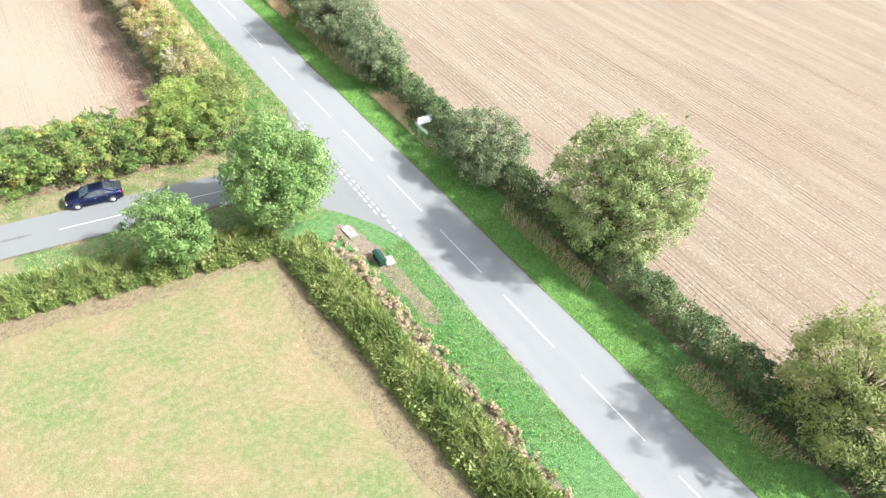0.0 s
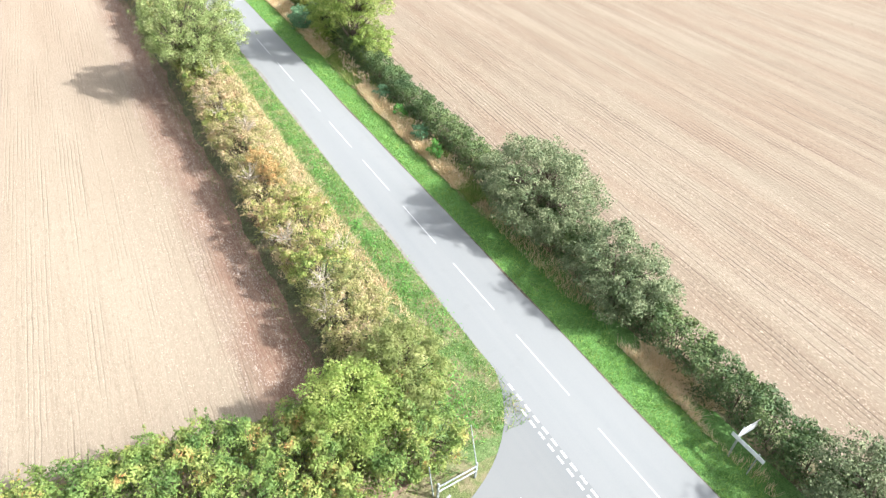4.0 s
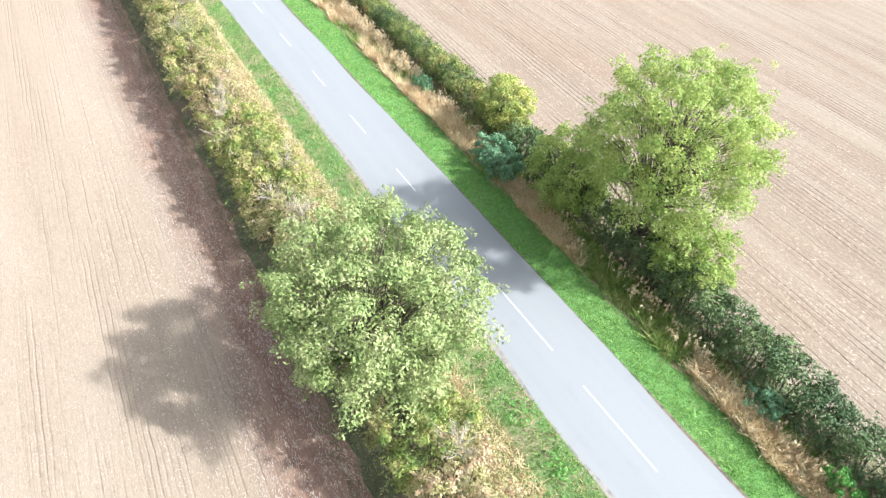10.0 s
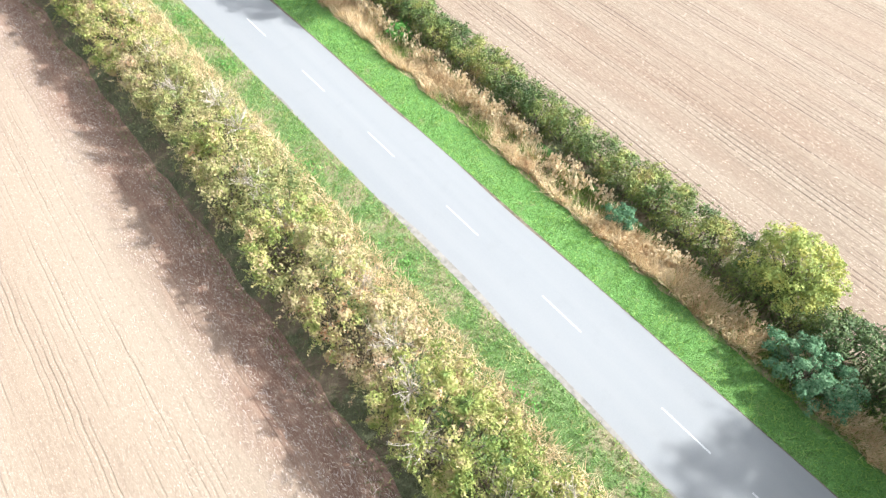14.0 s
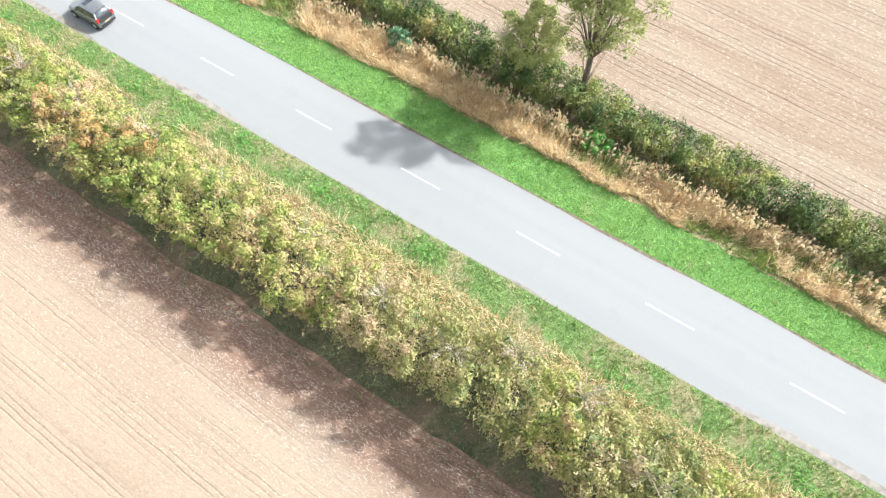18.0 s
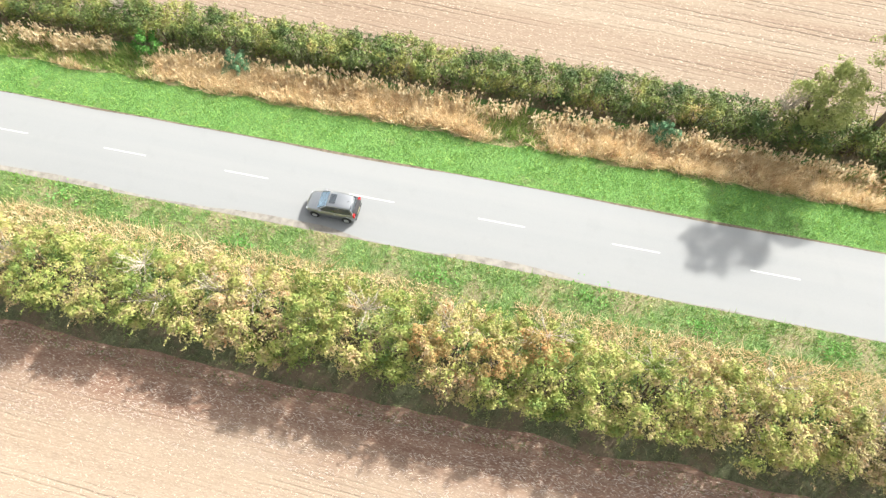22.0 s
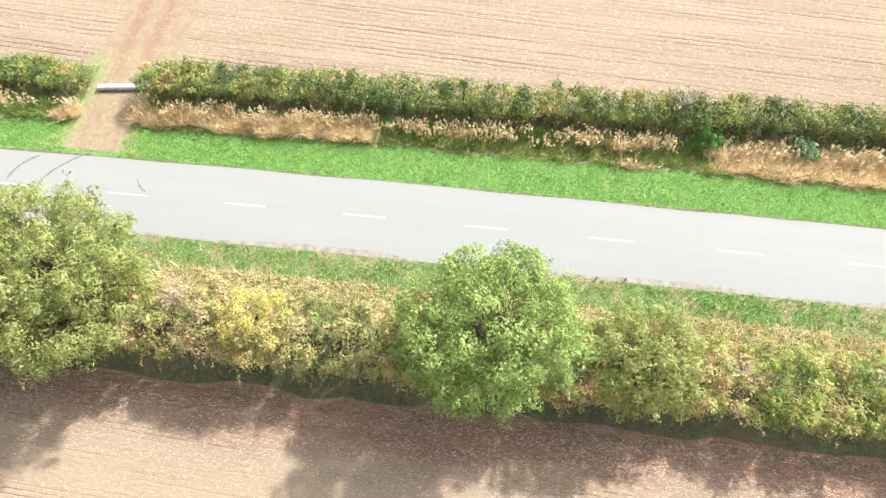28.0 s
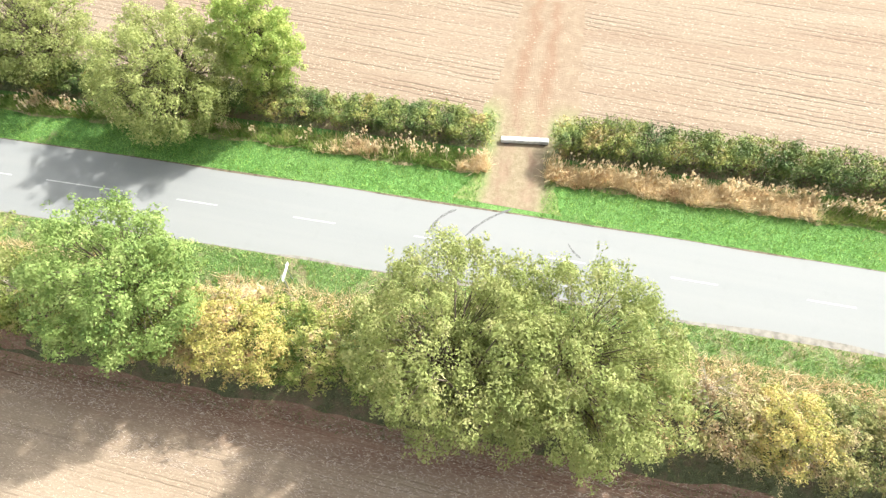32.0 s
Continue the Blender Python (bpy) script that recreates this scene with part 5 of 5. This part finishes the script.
spots = [(road_x(v) - HALF - pick.uniform(1.0, 2.2), v, pick.uniform(0.3, 0.7), 150) for v in span(66, 100, 2.3)]
spots += [(road_x(v) - HALF - pick.uniform(0.9, 2.4), v, pick.uniform(0.3, 0.6), 120) for v in (104, 108, 123, 127, 136, 147, 158, 171, 179, 186, 196, 209, 222)]
spots += [(-6.4, 58.6, 0.7, 260), (-6.4, 62.0, 0.7, 240), (-5.4, 61.5, 0.5, 200), (-4.6, 26.0, 1.0, 300), (-4.8, 22.5, 1.0, 300), (-4.8, 18.5, 1.0, 300), (-4.9, 14.0, 1.0, 260)]
weeds(31, spots, "bright green broad-leaved weeds on the verge")


def chaff(name, seed, n, place, material, label, sizes=(0.05, 0.13)):
    """Pale straw bits and stones lying on a field, more or less along its rows."""
    rng = np.random.default_rng(seed)
    p = np.array([place(rng) for _ in range(n)])
    p = p[[noise.noise((a * 1.6, b * 0.12, 2.0)) > -0.55 + 0.9 * q for (a, b, _), q in zip(p, rng.random(n))]]
    n = len(p)
    w = rng.normal(0, 0.5, n)
    along = np.stack([np.sin(w), np.cos(w), rng.normal(0, 0.12, n)], 1) * rng.uniform(sizes[0], sizes[1], (n, 1))
    aside = np.stack([np.cos(w), -np.sin(w), np.zeros(n)], 1) * rng.uniform(0.15, 0.35, (n, 1)) * sizes[1]
    s = Soup()
    s.pieces(np.stack([p - along, p + aside, p + along], 1))
    return tagged(new(name, s.mesh(name, material)), label, "straw", kind="stuff")


def on_soil(rng):
    y = rng.uniform(66, 325)
    x = hedge_l(y) - 3.4 - 9 * rng.random() ** 1.5
    return x, y, field_z(x, y) + rng.uniform(0.01, 0.04)


def on_margin(rng):
    y = rng.uniform(66, 325)
    x = hedge_l(y) - 3.7 - 4.6 * rng.random()
    return x, y, field_z(x, y) + rng.uniform(0.02, 0.05)


def on_stubble(rng):
    y = rng.uniform(-10, 325)
    x = table(y, HEDGE_R) + 1.8 + 26 * rng.random() ** 1.4
    return x, y, rng.uniform(-0.02, 0.02)


chaff("straw_litter", 41, 40000, on_soil, CHAFF, "pale straw bits lying on the soil")
chaff("flint_stones", 42, 30000, on_margin, STONES, "pale flints and chaff on the turned margin", (0.07, 0.18))
chaff("stubble_straw", 43, 80000, on_stubble, CHAFF, "pale cut straw lying between the stubble rows", (0.06, 0.16))

# ---- cars ----
RUBBER = plain("tyre_rubber", (0.03, 0.03, 0.03), 0.85, wear=0.2)
ALLOY = plain("silver_alloy", (0.55, 0.56, 0.58), 0.35, 0.9, 0.1)
TRIM = plain("black_plastic_trim", (0.03, 0.03, 0.032), 0.6, wear=0.2)
LAMP_RED = plain("red_lamp_lens", (0.55, 0.02, 0.02), 0.2, wear=0.1)
LAMP_CLEAR = plain("clear_lamp_lens", (0.42, 0.44, 0.46), 0.12, wear=0.1)
PLATE = plain("pale_plate", (0.34, 0.32, 0.2), 0.5, wear=0.05)


def car_paint(name, colour):
    n = Nodes(name, 0.30, 0.9, 0.5)
    n.colour(n.mix(n.level(n.noise(120, 2), 0.3, 0.7), tuple(c * 0.9 for c in colour), colour))
    n.bsdf.inputs["Coat Weight"].default_value = 0.8
    n.bsdf.inputs["Coat Roughness"].default_value = 0.06
    return n.mat


def glass_material():
    n = Nodes("dark_car_glass", 0.06, 0.12, 1.0)
    n.colour(n.ramp(n.noise(2, 2), [(0.3, (0.02, 0.025, 0.03)), (0.7, (0.05, 0.06, 0.07))]))
    return n.mat


CAR_GLASS = glass_material()
# the sky's reflection is put into this glass as a blue base colour
SCREEN = plain("painted_sky_windscreen", (0.42, 0.56, 0.68), 0.1, 0.75, 0.05)


def loft(rings, close=True):
    """A skin over rings with equal numbers of points."""
    bm = bmesh.new()
    rows = [[bm.verts.new(p) for p in ring] for ring in rings]
    for a, b in zip(rows, rows[1:]):
        for i in range(len(a) - 1):
            bm.faces.new((a[i], a[i + 1], b[i + 1], b[i]))
    if close:
        bm.faces.new(rows[0])
        bm.faces.new(list(reversed(rows[-1])))
    bmesh.ops.recalc_face_normals(bm, faces=bm.faces[:])
    return bm


def car(name, at, heading, paint, body, cabin, wheels, radius, label, roof_box=None, rear_lamps=(), front_lamps=()):
    """body rows: x, low, belt, half width. cabin rows: x, roof height, half width of the roof, half width at the belt, belt height. The car faces +x."""
    ob = thing(name, pose(at[0], at[1], at[2], 0, 0, heading), label, "car")
    rings = []
    for x, low, belt, w in body:
        h = belt - low
        half = [(w * 0.90, low), (w * 0.98, low + 0.18 * h), (w, low + 0.45 * h), (w * 0.985, low + 0.72 * h), (w * 0.93, belt - 0.04 * h), (w * 0.80, belt + 0.012), (w * 0.4, belt + 0.035), (0, belt + 0.04)]
        ring = [(x, -a, b) for a, b in half] + [(x, a, b) for a, b in reversed(half[:-1])]
        rings.append(ring)
    part("body", loft(rings), paint, ob, smooth=True)
    glass, roof = [], []
    for x, top, wr, wb, belt in cabin:
        half = [(wb, belt), (wb * 0.55 + wr * 0.45, belt + 0.55 * (top - belt)), (wr, top - 0.05), (wr * 0.9, top - 0.012), (0, top)]
        glass.append([(x, -a, b) for a, b in half] + [(x, a, b) for a, b in reversed(half[:-1])])
    part("glasshouse", loft(glass), CAR_GLASS, ob, "dark glazed windows", smooth=True)
    # windscreen, a little proud of the frame; its blue is painted sky reflection
    (x0, z0, w0, _, _), (x1, z1, w1, _, _) = cabin[0], cabin[2]
    bm = bmesh.new()
    lift = 0.025
    bm.faces.new([bm.verts.new(p) for p in ((x0 + lift, -w0 * 0.98, z0 + lift), (x0 + lift, w0 * 0.98, z0 + lift), (x1 + lift, w1 * 0.94, z1 + lift - 0.03), (x1 + lift, -w1 * 0.94, z1 + lift - 0.03))])
    bmesh.ops.solidify(bm, geom=bm.faces[:], thickness=0.012)
    part("windscreen", bm, SCREEN, ob, "windscreen with the sky's pale blue reflection in its colour")
    bm = bmesh.new()
    box(bm, (body[0][0] - 0.04, -body[0][3] * 0.82, 0.66), (cabin[-1][0] + 0.03, body[0][3] * 0.82, body[1][2] + 0.06), 0.02)
    part("tailgate_panel", bm, TRIM, ob, "black tailgate panel")
    full = [r for r in cabin if r[1] > cabin[len(cabin) // 2][1] - 0.09]
    for x, top, wr, wb, belt in full:
        half = [(wr + 0.012, top - 0.07), (wr + 0.006, top - 0.02), (wr * 0.88, top + 0.012), (wr * 0.4, top + 0.022), (0, top + 0.024)]
        roof.append([(x, -a, b) for a, b in half] + [(x, a, b) for a, b in reversed(half[:-1])])
    roof_part = part("roof", loft(roof, False), paint, ob, smooth=True)
    # pillars over the glass, both sides
    lo_row, hi_row = cabin[0], full[0]
    back_lo, back_hi = cabin[-1], full[-1]
    midx = (hi_row[0] + back_hi[0]) / 2 - 0.05
    for sgn in (-1, 1):
        for (xa, wa, za), (xb, wb2, zb), r in (((lo_row[0], lo_row[3], lo_row[4]), (hi_row[0], hi_row[2], hi_row[1] - 0.03), 0.045),
                                               ((midx - 0.03, lo_row[3], lo_row[4]), (midx, hi_row[2] + 0.01, hi_row[1] - 0.05), 0.04),
                                               ((back_lo[0], back_lo[3], back_lo[4]), (back_hi[0], back_hi[2], back_hi[1] - 0.03), 0.075)):
            bm = bmesh.new()
            rod(bm, (xa, sgn * wa, za), (xb, sgn * wb2, zb), r, 6)
            part("pillar", bm, paint, ob)
        bm = bmesh.new()
        box(bm, (lo_row[0] - 0.32, sgn * (lo_row[3] + 0.10) - 0.09, lo_row[4] - 0.01), (lo_row[0] - 0.16, sgn * (lo_row[3] + 0.10) + 0.09, lo_row[4] + 0.13), 0.03)
        part("mirror", bm, paint, ob)
        for xh in (midx + 0.28, midx - 0.62):
            bm = bmesh.new()
            box(bm, (xh - 0.09, sgn * body[3][3] - 0.012, 0.80), (xh + 0.09, sgn * body[3][3] + 0.012, 0.825))
            part("door_handle", bm, ALLOY, ob)
        for x in wheels:
            bm = bmesh.new()
            rod(bm, (x, sgn * (body[3][3] - 0.20), radius), (x, sgn * (body[3][3] + 0.015), radius), radius, 20)
            bmesh.ops.bevel(bm, geom=[e for e in bm.edges if len(e.link_faces) == 2 and min(len(f.verts) for f in e.link_faces) == 4 and max(len(f.verts) for f in e.link_faces) > 4], offset=0.03, segments=2, affect="EDGES")
            wheel = part("wheel", bm, RUBBER, ob, "black tyre")
            bm = bmesh.new()
            rod(bm, (x, sgn * (body[3][3] + 0.016), radius), (x, sgn * (body[3][3] + 0.03), radius), radius * 0.62, 16)
            for k in range(5):
                w = k * 2 * math.pi / 5
                rod(bm, (x, sgn * (body[3][3] + 0.03), radius), (x + radius * 0.58 * math.cos(w), sgn * (body[3][3] + 0.03), radius + radius * 0.58 * math.sin(w)), 0.025, 5)
            part("rim", bm, ALLOY, wheel, "silver alloy rim")
            bm = bmesh.new()
            rod(bm, (x, sgn * (body[3][3] - 0.04), radius + 0.02), (x, sgn * (body[3][3] + 0.006), radius + 0.02), radius * 1.13, 20)
            part("wheel_arch", bm, TRIM, ob)
        for (x0, y0, z0, x1, y1, z1) in rear_lamps:
            bm = bmesh.new()
            box(bm, (x0, min(sgn * y0, sgn * y1), z0), (x1, max(sgn * y0, sgn * y1), z1), 0.025)
            part("tail_lamp", bm, LAMP_RED, ob, "red tail lamp")
        for (x0, y0, z0, x1, y1, z1) in front_lamps:
            bm = bmesh.new()
            box(bm, (x0, min(sgn * y0, sgn * y1), z0), (x1, max(sgn * y0, sgn * y1), z1), 0.03)
            part("headlamp", bm, LAMP_CLEAR, ob, "clear headlamp")
    tail, nose = body[0], body[-1]
    for xx, nm in ((tail[0] - 0.03, "rear_bumper"), (nose[0] - 0.06, "front_bumper")):
        bm = bmesh.new()
        w = (tail if nm == "rear_bumper" else nose)[3]
        box(bm, (xx, -w * 0.97, 0.24), (xx + 0.09, w * 0.97, 0.50), 0.035)
        part(nm, bm, TRIM if nm == "rear_bumper" else paint, ob)
    for xx in (tail[0] - 0.045, nose[0] + 0.025):
        bm = bmesh.new()
        box(bm, (xx, -0.26, 0.52), (xx + 0.02, 0.26, 0.63))
        part("number_plate", bm, PLATE, ob, "plain number plate")
    if roof_box:
        x0, x1, w, z = roof_box
        bm = bmesh.new()
        box(bm, (x0, -w, z), (x1, w, z + 0.02), 0.008)
        part("sunroof", bm, CAR_GLASS, roof_part, "dark glass sunroof")
        bm = bmesh.new()
        rod(bm, (full[-1][0] + 0.25, 0, z), (full[-1][0] + 0.18, 0, z + 0.07), 0.02, 6)
        part("aerial", bm, TRIM, roof_part)
    return ob


SILVER = car_paint("silver_grey_paint", (0.30, 0.31, 0.32))
BLUE = car_paint("deep_blue_paint", (0.006, 0.014, 0.085))
# small hatchback on the near lane of the main road
car("hatchback_car", (-1.80, 203.75, 0.04), 90.3, SILVER,
    [(-1.80, 0.30, 0.90, 0.72), (-1.68, 0.22, 0.98, 0.80), (-1.2, 0.18, 0.98, 0.83), (0.0, 0.18, 0.95, 0.84), (0.75, 0.18, 0.93, 0.83), (1.25, 0.2, 0.88, 0.80), (1.62, 0.22, 0.80, 0.74), (1.80, 0.28, 0.66, 0.62)],
    [(0.92, 0.96, 0.62, 0.72, 0.93), (0.62, 1.16, 0.60, 0.74, 0.94), (0.25, 1.40, 0.58, 0.77, 0.95), (-0.3, 1.46, 0.59, 0.78, 0.96), (-1.0, 1.44, 0.58, 0.77, 0.97), (-1.42, 1.38, 0.55, 0.74, 0.98), (-1.66, 1.12, 0.56, 0.70, 0.97)],
    (1.15, -1.15), 0.30, "small silver-grey hatchback car driving on the road", (-0.32, 0.10, 0.36, 1.478),
    ((-1.80, 0.56, 0.72, -1.66, 0.79, 1.05),), ((1.52, 0.48, 0.58, 1.76, 0.70, 0.74),))
bpy.data.objects["hatchback_car"].scale = (0.95, 0.98, 0.97)
# saloon parked beside the side road
car("saloon_car", (-23.15, 54.35, 0.0), 180 - 7.5, BLUE,
    [(-2.30, 0.32, 0.92, 0.76), (-2.15, 0.24, 1.0, 0.86), (-1.4, 0.18, 0.99, 0.90), (0.0, 0.18, 0.95, 0.91), (0.95, 0.18, 0.93, 0.90), (1.6, 0.2, 0.86, 0.87), (2.08, 0.22, 0.76, 0.80), (2.30, 0.3, 0.62, 0.66)],
    [(1.02, 0.96, 0.64, 0.78, 0.93), (0.66, 1.17, 0.61, 0.80, 0.94), (0.22, 1.38, 0.58, 0.82, 0.95), (-0.35, 1.43, 0.59, 0.83, 0.96), (-0.95, 1.40, 0.57, 0.82, 0.98), (-1.35, 1.27, 0.56, 0.80, 0.99), (-1.82, 1.05, 0.60, 0.74, 1.0)],
    (1.42, -1.40), 0.33, "dark blue saloon car parked on the grass verge", None,
    ((-2.27, 0.52, 0.74, -2.14, 0.82, 0.92),), ((1.95, 0.5, 0.56, 2.24, 0.74, 0.72),))


# ---- signs, fence and small things ----
WHITE = plain("weathered_white_paint", (0.50, 0.50, 0.50), 0.6, wear=0.12, scale=3)
BOARD = plain("white_sign_sheet", (0.60, 0.61, 0.62), 0.4, wear=0.12, scale=3)
STEEL = plain("galvanised_steel", (0.42, 0.43, 0.44), 0.45, 0.7, 0.15)
CONCRETE = plain("pale_concrete", (0.29, 0.275, 0.245), 0.9, wear=0.25, scale=4, spec=0.2)
DARK_WOOD = plain("dark_timber", (0.06, 0.05, 0.04), 0.8, wear=0.25)
BIN_GREEN = plain("dark_green_plastic", (0.012, 0.045, 0.033), 0.45, wear=0.15)


def board_sign(at, heading, length, height, z, label, posts=(-0.3, 0.3), boards=1):
    ob = thing("direction_sign", pose(at[0], at[1], -0.02, 0, 0, heading), label, "sign", "signs")
    for p in posts:
        bm = bmesh.new()
        rod(bm, (p * length, 0.04, 0), (p * length, 0.04, z + boards * (height + 0.06)), 0.038, 8)
        part("post", bm, STEEL, ob, "grey steel post")
    for k in range(boards):
        z0 = z + k * (height + 0.05)
        bm = bmesh.new()
        if boards > 1:
            pts = [(-0.5 * length, z0), (0.47 * length, z0), (0.5 * length, z0 + height / 2), (0.47 * length, z0 + height), (-0.5 * length, z0 + height)]
            front = [bm.verts.new((x, -0.03, q)) for x, q in pts]
            back = [bm.verts.new((x, 0.0, q)) for x, q in pts]
            bm.faces.new(front)
            bm.faces.new(list(reversed(back)))
            for i in range(5):
                bm.faces.new((front[i], back[i], back[(i + 1) % 5], front[(i + 1) % 5]))
            bmesh.ops.recalc_face_normals(bm, faces=bm.faces[:])
        else:
            box(bm, (-0.5 * length, -0.03, z0), (0.5 * length, 0.0, z0 + height), 0.01)
        panel = part("panel", bm, BOARD, ob, "white sign panel")
        bm = bmesh.new()
        box(bm, (-0.48 * length, 0.001, z0 + height * 0.45), (0.4 * length, 0.02, z0 + height * 0.55))
        part("rail", bm, STEEL, panel)
    return ob


board_sign((6.85, 47.5), -90, 2.3, 0.34, 1.75, "long white road sign board on two steel posts")
board_sign((7.75, 48.3), 0, 1.8, 0.42, 1.75, "pair of white finger boards on a steel post", (-0.35,), 2)
board_sign((-6.95, 282.5), 4, 1.4, 0.40, 1.75, "white road sign seen from behind on two steel posts")

FENCE_WHITE = plain("weathered_white_paint", (0.30, 0.32, 0.31), 0.6, wear=0.25, scale=5)
# white rail fence at the corner
fence = thing("rail_fence", pose(0, 0, -0.02), "white painted timber rail fence at the road corner", "fence")
posts = [(-10.37, 54.2), (-7.8, 54.3)]
for i, (x, y) in enumerate(posts):
    bm = bmesh.new()
    box(bm, (x - 0.06, y - 0.06, 0), (x + 0.06, y + 0.06, 1.55), 0.012)
    part("post", bm, FENCE_WHITE, fence)
for (a, b) in zip(posts, posts[1:]):
    for z in (0.85, 1.35):
        bm = bmesh.new()
        rod(bm, (a[0], a[1] - 0.07, z), (b[0], b[1] - 0.07, z), 0.05, 6)
        part("rail", bm, FENCE_WHITE, fence)
rail = thing("knee_rail", pose(0, 0, -0.02), "low white rail on short black posts", "barrier")
for x, y in ((-11.1, 53.4), (-9.9, 53.75)):
    bm = bmesh.new()
    box(bm, (x - 0.06, y - 0.06, 0), (x + 0.06, y + 0.06, 0.5), 0.01)
    part("post", bm, DARK_WOOD, rail, "black short post")
bm = bmesh.new()
rod(bm, (-11.2, 53.36, 0.52), (-9.8, 53.78, 0.52), 0.07, 8)
part("rail", bm, FENCE_WHITE, rail)
for x, y, top in ((-10.5, 54.45, (-0.1, 0.5, 2.3)), (-7.42, 54.63, (0.25, 1.5, 2.4))):
    pole = thing("leaning_pole", pose(x, y, -0.02), "thin pale pole leaning beside the fence", "pole", "poles by the fence")
    bm = bmesh.new()
    rod(bm, (0, 0, 0), top, 0.045, 8, 0.03)
    part("shaft", bm, FENCE_WHITE, pole)

# barrier across the field entrance
barrier = thing("field_barrier", pose(8.5, 268.65, -0.02, 0, 0, -82), "white concrete beam blocking the field entrance", "barrier")
bm = bmesh.new()
box(bm, (-1.85, -0.22, 0.08), (1.85, 0.22, 0.44), 0.05)
part("beam", bm, WHITE, barrier)
for x in (-1.4, 1.4):
    bm = bmesh.new()
    box(bm, (x - 0.2, -0.26, 0), (x + 0.2, 0.26, 0.10), 0.02)
    part("bearer", bm, DARK_WOOD, barrier, "dark timber bearer")

# grit bin and concrete slabs by the junction
grit = thing("grit_bin", pose(-5.35, 34.95, -0.01, 0, 0, 88), "dark green plastic grit bin on the verge", "bin")
bm = bmesh.new()
made = box(bm, (-0.85, -0.36, 0.0), (0.85, 0.36, 0.72), 0.04)
part("body", bm, BIN_GREEN, grit)
rings = [[(x, -0.42, 0.70), (x, -0.38, 0.80), (x, 0.0, 0.93), (x, 0.38, 0.80), (x, 0.42, 0.70)] for x in (-0.92, -0.88, 0.88, 0.92)]
grit.scale = (0.8, 0.8, 0.85)
lid = part("lid", loft(rings), BIN_GREEN, grit, "domed green lid")
bm = bmesh.new()
box(bm, (-0.2, -0.46, 0.66), (0.2, -0.40, 0.72), 0.01)
part("handle", bm, TRIM, lid)
for x, y, l, w, turn, lab in ((-5.85, 39.25, 1.7, 0.85, 95, "pale concrete slab lying in the verge"), (-4.65, 34.5, 1.1, 0.8, 80, "pale concrete slab beside the grit bin")):
    slab = thing("concrete_slab", pose(x, y, -0.01, 0, 0, turn), lab, "slab")
    bm = bmesh.new()
    box(bm, (-l / 2, -w / 2, 0), (l / 2, w / 2, 0.14), 0.02)
    part("block", bm, CONCRETE, slab)
for x, y in ((-3.75, 227.6), (-3.9, 229.6)):
    post = thing("verge_marker", pose(x, y, -0.02), "short dark marker post at the road edge", "post", "verge marker posts")
    bm = bmesh.new()
    box(bm, (-0.04, -0.04, 0), (0.04, 0.04, 0.4), 0.01)
    part("shaft", bm, DARK_WOOD, post)
    bm = bmesh.new()
    box(bm, (-0.043, -0.043, 0.30), (0.043, 0.043, 0.35))
    part("reflector", bm, LAMP_RED, post)
